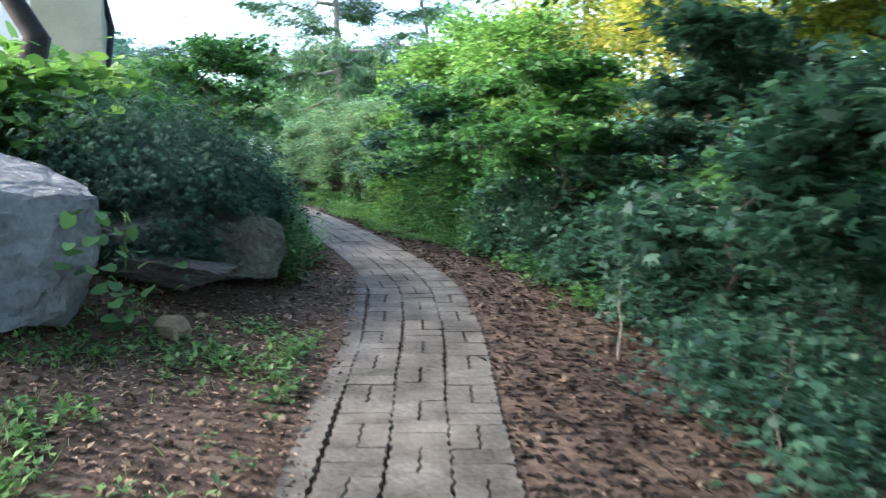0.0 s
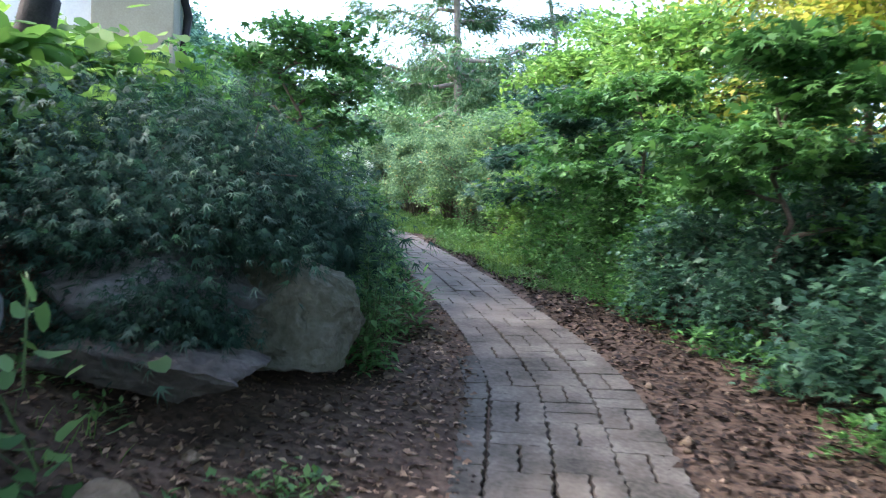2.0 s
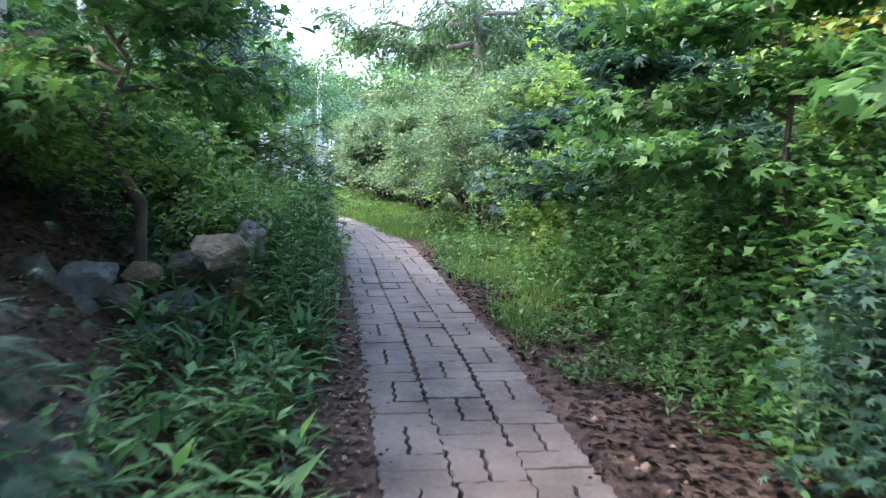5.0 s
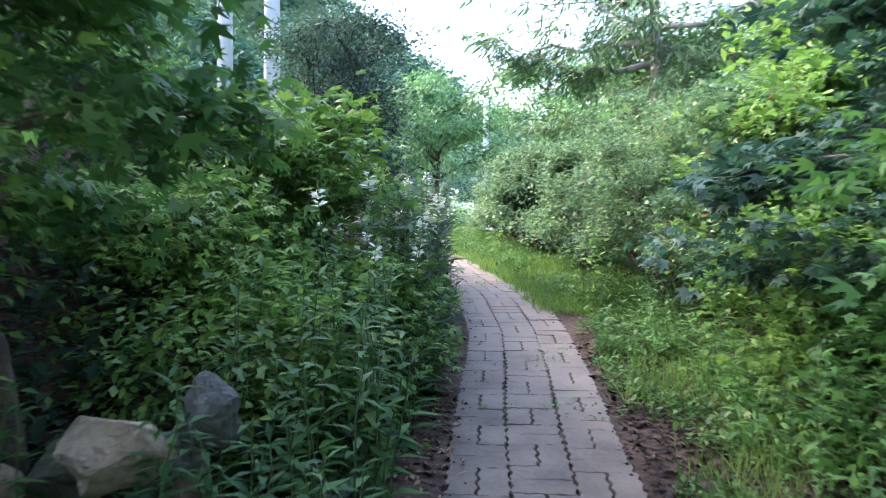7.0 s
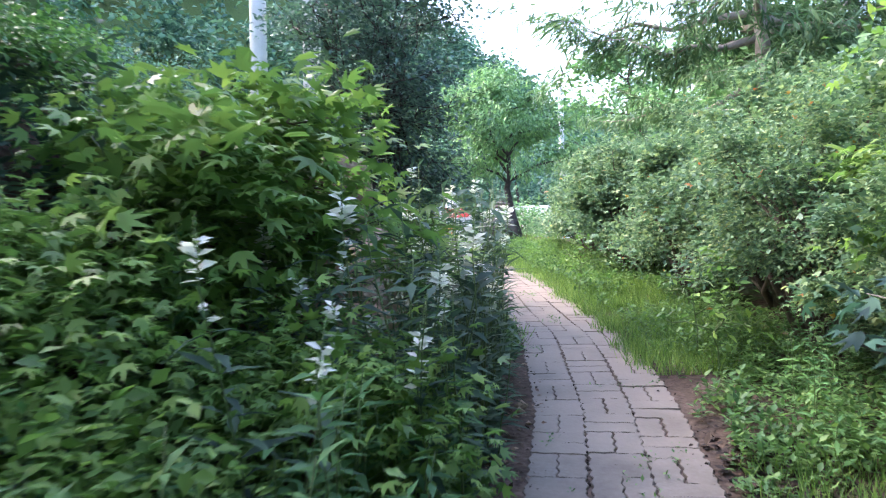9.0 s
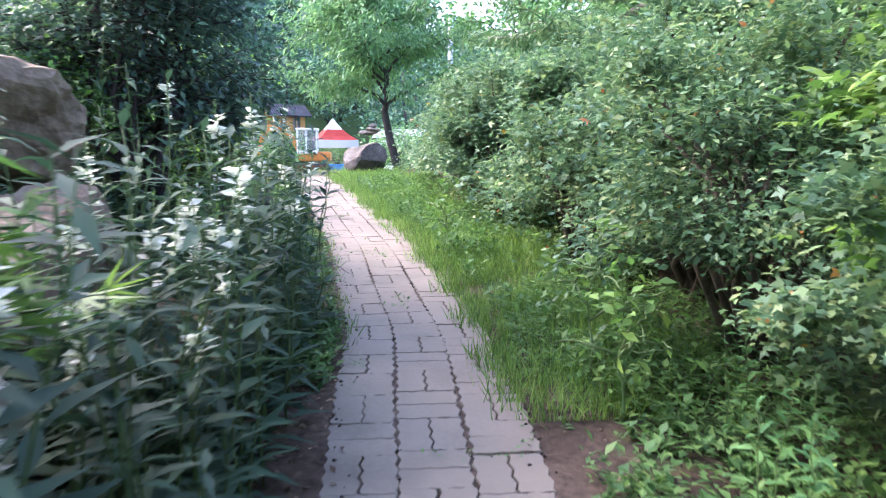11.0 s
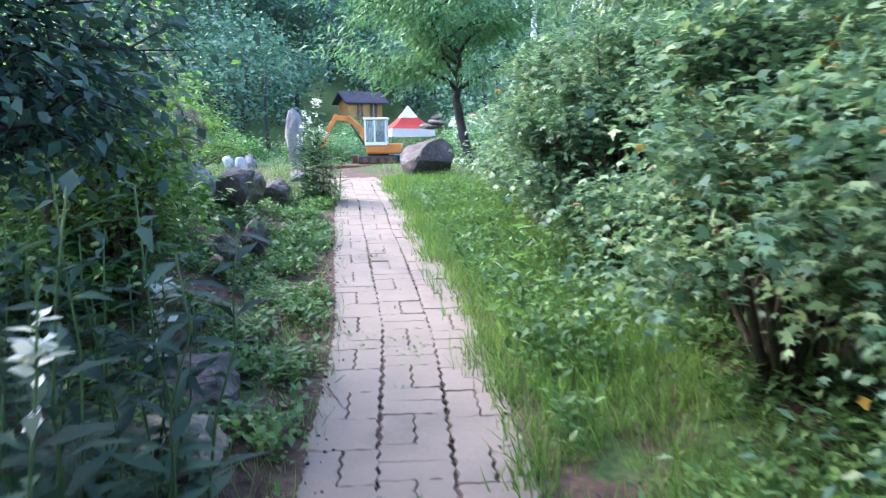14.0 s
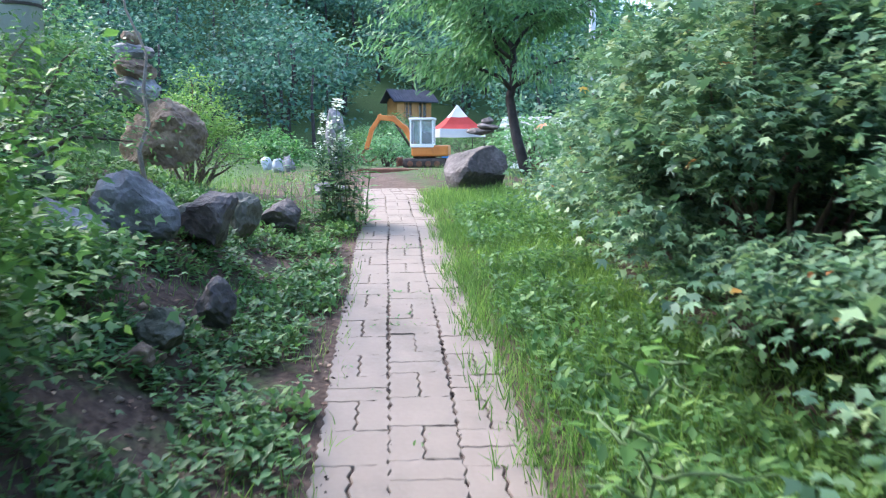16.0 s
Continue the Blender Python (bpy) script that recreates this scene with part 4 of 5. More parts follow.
# ---- white-flowered stalks ----
def stalk(seed, height, flowers, label, name="obedient_plant", leaf=None):
    """A square-stemmed perennial with paired lance leaves and, on some, a spike of white flowers."""
    rng = np.random.default_rng(seed)
    root = thing(name, (0, 0, 0), label, "flower", "white-flowered stalks" if flowers else "leafy stalks")
    line = bent(rng, (0, 0, -0.03), (rng.normal(0, 0.06), rng.normal(0, 0.06), height), 0, 0.012, 7)
    mesh_object("stem", tube_mesh([(line, 0.006, 0.002)], 5, "stem"), M_STEM, root)
    n = int(height / 0.065)
    f = np.repeat(np.linspace(0.06, 0.8 if flowers else 0.98, n), 2)
    pos = np.stack([np.interp(f, np.linspace(0, 1, 7), line[:, c]) for c in range(3)], 1)
    a = np.repeat(np.arange(n) * 1.57, 2) + np.tile([0, math.pi], n) + rng.normal(0, 0.25, 2 * n)
    y = np.stack([np.cos(a), np.sin(a), rng.normal(0.25, 0.3, 2 * n)], 1)
    size = (0.185 - 0.085 * f) * rng.uniform(0.75, 1.25, 2 * n)
    mesh_object("leaves", shapes(*LANCE, pos, basis(y, np.tile([0, 0, 1.0], (2 * n, 1)) + rng.normal(0, 0.2, (2 * n, 3))), size), leaf or M_STALK_LEAF, root)
    if flowers:
        k = 26
        f = np.clip(rng.normal(0.89, 0.022, k), 0.8, 0.95) - (rng.uniform(0, 1, k) < 0.15) * 0.1
        pos = np.stack([np.interp(f, np.linspace(0, 1, 7), line[:, c]) for c in range(3)], 1)
        a = rng.uniform(0, 6.28, k)
        y = np.stack([np.cos(a), np.sin(a), rng.uniform(0.0, 0.6, k)], 1)
        flower = mesh_object("flower_spike", shapes(*OVAL, pos, basis(y, rng.normal(0, 0.6, (k, 3)) + np.array([0, 0, 1.0])), rng.uniform(0.036, 0.06, k)), M_PETAL, root, "white tubular flowers")
        tagged(flower, kind="stuff")
        k = 30
        f = rng.uniform(0.86, 1.0, k)
        pos = np.stack([np.interp(f, np.linspace(0, 1, 7), line[:, c]) for c in range(3)], 1)
        a = rng.uniform(0, 6.28, k)
        y = np.stack([np.cos(a), np.sin(a), np.full(k, 0.9)], 1)
        bud = mesh_object("bud_tip", shapes(*OVAL, pos, basis(y, np.tile([0.1, 0.2, 1.0], (k, 1))), np.full(k, 0.016)), M_WEED, root, "green unopened buds")
        tagged(bud, kind="stuff")
    return root


FLOWERING = [stalk(300 + k, 1.0 + 0.09 * k, True, "tall stalk of white flowers with dark paired leaves") for k in range(5)]
LEAFY = [stalk(320 + k, 0.75 + 0.14 * k, False, "tall leafy green stalk beside the path", "leafy_stalk", M_STALK_GREEN) for k in range(4)]
DARK_LEAFY = [stalk(330 + k, 0.75 + 0.14 * k, False, "tall dark blue-green stalk not yet in flower", "obedient_plant") for k in range(4)]
rng = np.random.default_rng(77)
used = set()


def plant_stalk(kinds, s, d, scale=1.0):
    k = int(rng.integers(0, len(kinds)))
    x, y, z = spot(s, d)
    m = pose(x, y, z, float(np.clip(rng.normal(0, 3), -5, 5)), float(np.clip(rng.normal(0, 3), -5, 5)), rng.uniform(0, 360)) @ Matrix.Diagonal((scale, scale, scale, 1))
    if kinds[k].name not in used:
        used.add(kinds[k].name)
        kinds[k].matrix_basis = m
    else:
        copy_thing(kinds[k], m)


for _ in range(105):
    s = rng.uniform(10.0, 13.2)
    plant_stalk(LEAFY if rng.uniform() < 0.8 or s < 12 else FLOWERING, s, -0.66 - abs(rng.normal(0, 0.32)), rng.uniform(0.75, 1.05))
for _ in range(165):
    s = rng.uniform(12.6, 17.6)
    plant_stalk(FLOWERING if rng.uniform() < 0.26 else DARK_LEAFY, s, -0.62 - abs(rng.normal(0, 0.45)), rng.uniform(0.82, 1.12))
for _ in range(38):
    a, r = rng.uniform(0, 6.28), abs(rng.normal(0, 0.24))
    s0, d0 = along(np.array([-9.24]), np.array([22.55]))
    plant_stalk(FLOWERING if rng.uniform() < 0.35 else LEAFY, float(s0[0]) + r * math.cos(a), float(d0[0]) + r * math.sin(a), rng.uniform(0.85, 1.1))
for _ in range(28):
    plant_stalk(LEAFY, rng.uniform(7.8, 9.5), -0.8 - abs(rng.normal(0, 0.18)), rng.uniform(0.35, 0.65))
for _ in range(58):
    plant_stalk(LEAFY, rng.uniform(8.5, 16.5), 0.95 + abs(rng.normal(0, 0.3)), rng.uniform(0.4, 0.75))
for _ in range(22):
    plant_stalk(LEAFY, rng.uniform(6.5, 7.6), -0.98 - abs(rng.normal(0, 0.2)), rng.uniform(0.55, 0.95))
for _ in range(34):
    plant_stalk(LEAFY, rng.uniform(8.4, 13.0), 1.15 + abs(rng.normal(0, 0.22)), rng.uniform(0.45, 0.8))

for x, y, h, seed in ((-3.5, 13.15, 1.35, 401), (-2.75, 15.85, 0.95, 402), (-2.55, 15.5, 0.8, 403), (-4.7, 18.6, 0.8, 404)):
    tree("tall_weed", (x, y, gz(x, y)), h, 0.3, seed, LACE if seed == 401 else OVAL, M_LIGHT, "tall weed with bright yellow-green leaves", "weed", "tall bright weeds", 0.008, 0.7 if seed == 401 else 0.4, 8, 2, 110 if seed == 401 else 55, 0.12 if seed == 401 else 0.075, puff=0.05, bark=M_STEM)


# ---- the yard at the end: excavator, tent, houses ----
def excavator():
    root = place_thing(thing("excavator", (0, 0, 0), "small orange excavator with a white cab, parked", "excavator"), -19.3, 39.0, gz(-19.3, 39.0), 208)
    root.scale = (0.8, 0.8, 0.8)
    for side in (-0.62, 0.62):
        bm = box_bm(-0.95, 0.95, side - 0.17, side + 0.17, 0.0, 0.42, 0.12)
        track = part("track", bm, M_STEEL, root, "dirty dark crawler track")
        for x in (-0.6, -0.2, 0.2, 0.6):
            bm = bmesh.new()
            bmesh.ops.create_cone(bm, cap_ends=True, segments=16, radius1=0.13, radius2=0.13, depth=0.4, matrix=Matrix.Translation((x, side, 0.18)) @ pose(0, 0, 0, 90))
            part("roller", bm, M_RUST, track)
    part("undercarriage", box_bm(-0.5, 0.5, -0.5, 0.5, 0.25, 0.5, 0.04), M_STEEL, root)
    part("engine_housing", box_bm(-1.1, 0.55, -0.75, 0.75, 0.5, 1.0, 0.1), M_ORANGE, root, "orange engine housing")
    cab = part("cab", box_bm(-0.45, 0.6, -0.05, 0.8, 0.9, 1.05, 0.03), M_WHITE, root, "white-framed glass cab")
    for x in (-0.42, 0.12, 0.57):
        for y in (-0.02, 0.77):
            part("cab_post", box_bm(x - 0.035, x + 0.035, y - 0.035, y + 0.035, 1.03, 2.12, 0.01), M_WHITE, cab)
    part("cab_roof", box_bm(-0.5, 0.65, -0.1, 0.85, 2.1, 2.2, 0.04), M_WHITE, cab)
    for x0, x1, y0, y1 in ((-0.385, 0.085, -0.025, -0.015), (0.155, 0.535, -0.025, -0.015), (-0.385, 0.085, 0.765, 0.775), (0.155, 0.535, 0.765, 0.775), (0.565, 0.575, 0.015, 0.735), (-0.425, -0.415, 0.015, 0.735)):
        part("pane", box_bm(x0, x1, y0, y1, 1.06, 2.09), M_GLASS, cab)
    part("seat", box_bm(-0.3, 0.1, 0.15, 0.6, 1.05, 1.6, 0.08), M_STEEL, cab)

    def arm(name, pts, r):
        bm = bmesh.new()
        for (x0, z0), (x1, z1) in zip(pts, pts[1:]):
            l = math.hypot(x1 - x0, z1 - z0)
            bmesh.ops.create_cube(bm, size=1, matrix=Matrix.Translation(((x0 + x1) / 2, -0.35, (z0 + z1) / 2)) @ pose(0, 0, 0, 0, -math.degrees(math.atan2(z1 - z0, x1 - x0)), 0) @ Matrix.Diagonal((l + r, 0.2, r, 1)))
        bmesh.ops.bevel(bm, geom=bm.edges[:], offset=0.02, segments=1, affect="EDGES")
        return part(name, bm, M_ORANGE, root, "orange steel " + name)
    arm("boom", [(0.5, 0.9), (0.95, 1.75), (1.5, 2.2), (2.1, 2.25)], 0.24)
    arm("stick", [(2.1, 2.3), (2.5, 1.7), (2.75, 0.9)], 0.2)
    mesh_object("cylinder", tube_mesh([(np.array([(0.75, -0.35, 0.95), (1.4, -0.35, 1.95)]), 0.05, 0.05)], 10, "cylinder"), M_STEEL, root)
    bm = bmesh.new()
    bmesh.ops.create_cone(bm, cap_ends=True, segments=14, radius1=0.32, radius2=0.32, depth=0.55, matrix=Matrix.Translation((2.65, -0.35, 0.55)) @ pose(0, 0, 0, 90))
    bmesh.ops.delete(bm, geom=[v for v in bm.verts if v.co.x < 2.5 and v.co.z > 0.5], context="VERTS")
    bmesh.ops.solidify(bm, geom=bm.faces[:], thickness=0.03)
    part("bucket", bm, M_RUST, root, "rusty digging bucket")
    part("blade", box_bm(1.15, 1.22, -0.8, 0.8, 0.05, 0.45, 0.02), M_RUST, root, "rusty dozer blade")


def tent():
    root = place_thing(thing("canopy_tent", (0, 0, 0), "red and white peaked canopy tent", "tent"), -26.0, 52.0, gz(-26.0, 52.0), 32 + 14)
    root.scale = (0.78, 0.78, 0.8)

    def skirt(levels, mat, name, label):
        bm = bmesh.new()
        rings = []
        for r, z in levels:
            pts = []
            for i in range(4):
                for f in (0, 0.25, 0.5, 0.75):
                    a, b_ = np.array([(1, 1), (-1, 1), (-1, -1), (1, -1)])[[i, (i + 1) % 4]]
                    p = (a + (b_ - a) * f) * r
                    pts.append(bm.verts.new((p[0], p[1], z - 0.03 * math.sin(math.pi * f))))
            rings.append(pts)
        for a, b_ in zip(rings, rings[1:]):
            for i in range(16):
                bm.faces.new((a[i], a[(i + 1) % 16], b_[(i + 1) % 16], b_[i]))
        bmesh.ops.solidify(bm, geom=bm.faces[:], thickness=0.015)
        return part(name, bm, mat, root, label)
    skirt([(1.62, 1.75), (1.6, 2.3)], M_WHITE, "valance", "white valance")
    skirt([(1.6, 2.3), (1.12, 2.62), (0.62, 3.1)], M_RED, "canopy", "faded red canopy")
    skirt([(0.62, 3.1), (0.32, 3.5), (0.03, 3.95)], M_WHITE, "peak", "white canopy peak")
    for x in (-1.55, 1.55):
        for y in (-1.55, 1.55):
            mesh_object("leg", tube_mesh([(np.array([(x, y, 0), (x, y, 2.3)]), 0.03, 0.03)], 8, "leg"), M_STEEL, root)
    x, y = -24.9, 50.0
    o = place_thing(part("crate", box_bm(-0.7, 0.7, -0.25, 0.25, 0, 0.5, 0.03), M_BLUE), x, y, gz(x, y), 32)
    tagged(o, "blue plastic crate in front of the tent", "crate")


def house():
    root = place_thing(thing("house", (0, 0, 0), "small orange timber house with a dark roof on the wooded slope", "house"), -40.1, 67.2, gz(-40.1, 67.2) - 0.05, 62)
    root.scale = (0.6, 0.6, 0.7)
    for name, bounds in (("wall", (-2.6, 2.6, 1.3, 1.5, 0, 2.7)), ("wall", (-2.6, -2.4, -1.6, 1.3, 0, 2.7)), ("wall", (2.4, 2.6, -1.6, 1.3, 0, 2.7)), ("wall", (-2.4, -1.5, -1.6, -1.4, 0, 2.7)), ("wall", (-0.3, 0.5, -1.6, -1.4, 0, 2.7)), ("wall", (1.9, 2.4, -1.6, -1.4, 0, 2.7))):
        part(name, box_bm(*bounds, 0.01), M_WOOD, root)
    for x in (-1.45, -0.9, -0.35, 0.55, 1.2, 1.85):
        part("post", box_bm(x - 0.07, x + 0.07, -1.7, -1.56, 0, 2.7, 0.01), M_WOOD, root)
    for x0, x1 in ((-1.5, -0.3), (0.5, 1.9)):
        w = part("window", box_bm(x0, x1, -1.5, -1.44, 0.1, 2.6), M_GLASS, root)
        part("frame", box_bm(x0, x1, -1.54, -1.5, 2.5, 2.65, 0.01), M_WOOD, w)
    part("floor_deck", box_bm(-3.0, 3.0, -2.2, 1.6, -0.5, 0.0, 0.03), M_ROCK, root)
    bm = bmesh.new()
    for y0, z0, y1, z1 in ((-2.3, 2.6, -0.05, 4.0), (-0.05, 4.0, 2.2, 2.6)):
        v = [bm.verts.new(p) for p in ((-3.4, y0, z0), (3.4, y0, z0), (3.4, y1, z1), (-3.4, y1, z1))]
        bm.faces.new(v)
    bmesh.ops.remove_doubles(bm, verts=bm.verts[:], dist=0.001)
    bmesh.ops.solidify(bm, geom=bm.faces[:], thickness=0.16)
    roof = part("roof", bm, M_ROOF, root, "dark slate-blue roof")
    for k in range(18):
        x = -3.3 + k * 0.388
        part("roof_rib", bm=tilted_box(x, -2.28, 2.68, -0.05, 4.08), material=M_ROOF, parent=roof)
    part("gable", box_bm(-2.5, 2.5, -1.3, 1.3, 2.7, 3.0, 0.02), M_WOOD, root)


def tilted_box(x, y0, z0, y1, z1):
    l, a = math.hypot(y1 - y0, z1 - z0), math.degrees(math.atan2(z1 - z0, y1 - y0))
    bm = bmesh.new()
    bmesh.ops.create_cube(bm, size=1, matrix=Matrix.Translation((x, (y0 + y1) / 2, (z0 + z1) / 2)) @ pose(0, 0, 0, a) @ Matrix.Diagonal((0.07, l, 0.07, 1)))
    return bm


def hut(x, y, turn, w, h, label):
    root = place_thing(thing("hut", (0, 0, 0), label, "hut", "white huts"), x, y, gz(x, y) - 0.05, turn)
    part("wall", box_bm(-w, w, -1.2, 1.2, 0, h, 0.03), M_WHITE, root)
    part("window", box_bm(-w * 0.5, -w * 0.1, -1.23, -1.2, h * 0.4, h * 0.8), M_GLASS, root)
    part("door", box_bm(w * 0.2, w * 0.6, -1.23, -1.2, 0.05, h * 0.85, 0.01), M_POLE, root)
    bm = bmesh.new()
    ring = [(-w - 0.2, -1.4, h), (w + 0.2, -1.4, h), (w + 0.2, 0, h + 0.5), (-w - 0.2, 0, h + 0.5), (-w - 0.2, 1.4, h), (w + 0.2, 1.4, h)]
    v = [bm.verts.new(p) for p in ring]
    bm.faces.new((v[0], v[1], v[2], v[3]))
    bm.faces.new((v[3], v[2], v[5], v[4]))
    bmesh.ops.solidify(bm, geom=bm.faces[:], thickness=0.1)
    part("roof", bm, M_POLE, root, "pale grey sheet roof")


excavator()
tent()
house()
hut(-18.8, 48.0, 20, 1.7, 1.9, "white hut with a pale roof behind the garden tree")
hut(-16.0, 46.0, 35, 1.2, 1.6, "low white shed behind the garden tree")
for k, (x, y, c) in enumerate([(-21.8, 34.6, M_ROCK), (-22.6, 34.9, M_POLE), (-23.4, 36.2, M_ROCK), (-24.3, 36.0, M_POLE)]):
    rock("stone", (x, y, gz(x, y)), (0.22, 0.2, 0.3), 260 + k, c, "small pale stone marker in the yard", 6, 3, 20 * k, "pale stones in the yard")
for k, (x, y) in enumerate([(-18.2, 35.6), (-19.0, 36.0)]):
    o = place_thing(part("steel_plate", box_bm(-0.8, 0.8, -0.2, 0.2, 0, 0.12, 0.02), M_RUST), x, y, gz(x, y), 30 + 25 * k)
    tagged(o, "rusty steel plate lying in the yard", "plate", "rusty plates")

for k, (x, y, w, h) in enumerate([(-24.5, 43.5, 1.3, 1.1), (-28.5, 46.5, 1.6, 1.3), (-32.0, 55.0, 2.0, 1.6), (-35.5, 58.0, 2.0, 1.5), (-29.0, 57.5, 1.8, 1.6), (-31.0, 42.0, 1.8, 1.4), (-13.8, 36.5, 1.4, 1.3), (-15.8, 41.0, 1.5, 1.4), (-26.0, 38.0, 1.3, 0.9), (-22.5, 57.5, 1.9, 1.9), (-37.5, 62.5, 2.0, 1.4)]):
    bush("yard_shrub", (x, y, gz(x, y)), (w, w, h), 420 + k, OVAL, (M_TREE, M_WEED, M_MAPLE)[k % 3], "rounded green shrub at the edge of the yard", 2200, 0.15, "yard shrubs", "shrub", 40, 0.3)


def stick(a, b_, radius, seed, label):
    rng = np.random.default_rng(seed)
    a, b_ = np.array(a), np.array(b_)
    line = bent(rng, (0, 0, 0), b_ - a, 0, 0.03, 6)
    fork = bent(rng, line[3], line[3] + (b_ - a) * 0.3 + rng.normal(0, 0.06, 3), 0, 0.04, 4)
    ob = mesh_object("fallen_branch", tube_mesh([(line, radius, radius * 0.4), (fork, radius * 0.5, radius * 0.2)], 7, "fallen_branch"), M_BARK_PALE)
    ob.location = a
    return tagged(ob, label, "branch", "fallen branches")


for k, (x, y, dx, dy, dz, rad) in enumerate([(0.15, 11.9, 0.45, -0.5, 0.03, 0.035), (1.35, 6.1, 0.5, 0.25, 0.04, 0.02), (0.85, 9.1, 0.5, 0.1, 0.05, 0.015), (1.5, 3.3, 0.12, 0.1, 0.6, 0.006), (1.2, 5.0, 0.05, 0.15, 0.55, 0.009), (-1.85, 10.0, -0.35, 0.3, 0.5, 0.006), (-1.6, 8.7, -0.4, 0.35, 0.45, 0.006), (-5.1, 17.6, -0.3, 0.2, 0.03, 0.008)]):
    stick((x, y, gz(x, y) + 0.01), (x + dx, y + dy, (gz(x + dx, y + dy) if dz < 0.1 else gz(x, y)) + dz), rad, 440 + k, "dry pale branch lying on the leaf litter" if dz < 0.1 else "dry pale stem leaning out of the undergrowth")


# ---- the wooded hills ----
def far_woods():
    rng = np.random.default_rng(9)
    centres, sizes = [], []
    tries = 0
    while len(centres) < 1250 and tries < 12000:
        tries += 1
        r = 44 + 140 * rng.uniform() ** 1.15
        az = radians(rng.uniform(-35, 100))
        x, y = -8 - math.sin(az) * r, 22 + math.cos(az) * r
        if 26 < math.degrees(az) < 42 and r < 52:
            continue
        if math.hypot(x + 40.1, y - 67.2) < 4.5 or math.hypot(x + 37.5, y - 63) < 4 or math.hypot(x + 34, y - 57) < 3.5:
            continue
        if all((x - a) ** 2 + (y - b_) ** 2 > (4.2 if r < 80 else 14) for a, b_, *_ in centres[-400:]):
            centres.append((x, y, r))
            sizes.append(rng.uniform(2.0, 3.4))
    centres, sizes = np.array(centres), np.array(sizes)
    z = ground_z(centres[:, 0], centres[:, 1])
    pos, size, wood = [], [], []
    for (x, y, r), w, z0 in zip(centres, sizes, z):
        near = r < 75
        h = w * rng.uniform(2.2, 3.2)
        n, m = (480, 24) if near else (150, 13)
        u = rng.normal(0, 1, (m, 3))
        u /= np.linalg.norm(u, axis=1)[:, None]
        c = np.array([x, y, z0 + h * 0.58]) + u * np.array([w, w, h * 0.42]) * rng.uniform(0.5, 1, (m, 1))
        pos.append(c[rng.integers(0, m, n)] + rng.normal(0, 1, (n, 3)) * w * np.array([0.24, 0.24, 0.14]))
        size.append(np.full(n, 0.44 if near else 1.05) * rng.uniform(0.7, 1.3, n))
        if near:
            wood.append((bent(rng, (x, y, z0 - 0.2), (x + rng.normal(0, 0.3), y, z0 + h * 0.7), 0, 0.02, 4), 0.16, 0.06))
    pos, size = np.concatenate(pos), np.concatenate(size)
    n = len(pos)
    y = rng.normal(0, 1, (n, 3)) * np.array([1, 1, 0.4]) - np.array([0, 0, 0.3])
    ob = mesh_object("far_woods", shapes(*OVAL, pos, basis(y, rng.normal(0, 0.5, (n, 3)) + np.array([0, 0, 1.0])), size), M_WOODS)
    tagged(ob, "dense dark green woods over the hillside", "woods", kind="stuff")
    ob = mesh_object("far_trunks", tube_mesh(wood, 6, "far_trunks"), M_BARK_DARK)
    tagged(ob, "dark trunks at the edge of the woods", "woods", kind="stuff")


far_woods()


# ---- grass, weeds, fallen leaves, stones on the ground ----
def scatter(rng, n, s0, s1, d0, d1, power=1.0):
    s = rng.uniform(s0, s1, n)
    d = d0 + (d1 - d0) * rng.uniform(0, 1, n) ** power
    i = np.clip(np.searchsorted(S_ALL, s), 0, len(S_ALL) - 1)
    xy = LINE_XY[i] + RIGHT[i] * d[:, None]
    return np.c_[xy, ground_z(xy[:, 0], xy[:, 1])], s, d


def grass(name, pos, height, seed, label, material=None):
    rng = np.random.default_rng(seed)
    n = len(pos)
    y = np.c_[rng.normal(0, 0.35, (n, 2)), np.ones(n)]
    z = np.c_[rng.normal(0, 1, (n, 2)), np.zeros(n)]
    ob = mesh_object(name, shapes(*BLADE, pos - np.array([0, 0, 0.01]), basis(y, z), height * rng.uniform(0.5, 1.4, n), name), material or M_GRASS)
    return tagged(ob, label, "grass", kind="stuff")


def patchy(pos, rng, share, scale=1.1, seed=0.0):
    v = np.array([noise.noise(Vector((p[0] * scale + seed, p[1] * scale, seed))) for p in pos])
    return pos[v + rng.normal(0, 0.12, len(pos)) > np.quantile(v, 1 - share)]


rng = np.random.default_rng(5)
pos, s, d = scatter(rng, 34000, 15.6, 28.0, 0.35, 1.5, 0.8)
grass("verge_grass", patchy(pos, rng, 0.92, 2.2, 2.5), 0.13, 1, "lush bright green grass along the path edge")
pos, s, d = scatter(rng, 9000, 18.5, 27.5, 0.55, 2.2, 1.0)
grass("tall_grass", patchy(pos, rng, 0.6, 1.2, 1.5), 0.17, 2, "taller bright grass towards the yard")
pos, s, d = scatter(rng, 7500, 15.5, 27.5, 0.22, 0.5, 0.7)
grass("edge_grass", patchy(pos, rng, 0.42, 2.6, 9.0), 0.12, 8, "ragged grass tufts leaning over the paving edge")
pos, s, d = scatter(rng, 9000, 10.5, 14.5, 0.5, 1.5, 0.7)
grass("verge_grass", patchy(pos, rng, 0.45), 0.12, 3, "short patchy grass beside the path")
pos, s, d = scatter(rng, 14000, 16.5, 27.0, -2.6, -0.37, 1.0)
grass("bank_grass", patchy(pos, rng, 0.4, 1.4, 3.0), 0.1, 4, "sparse grass on the brown slope")
pos, s, d = scatter(rng, 11000, 24.0, 40.0, -8, 8, 1.0)
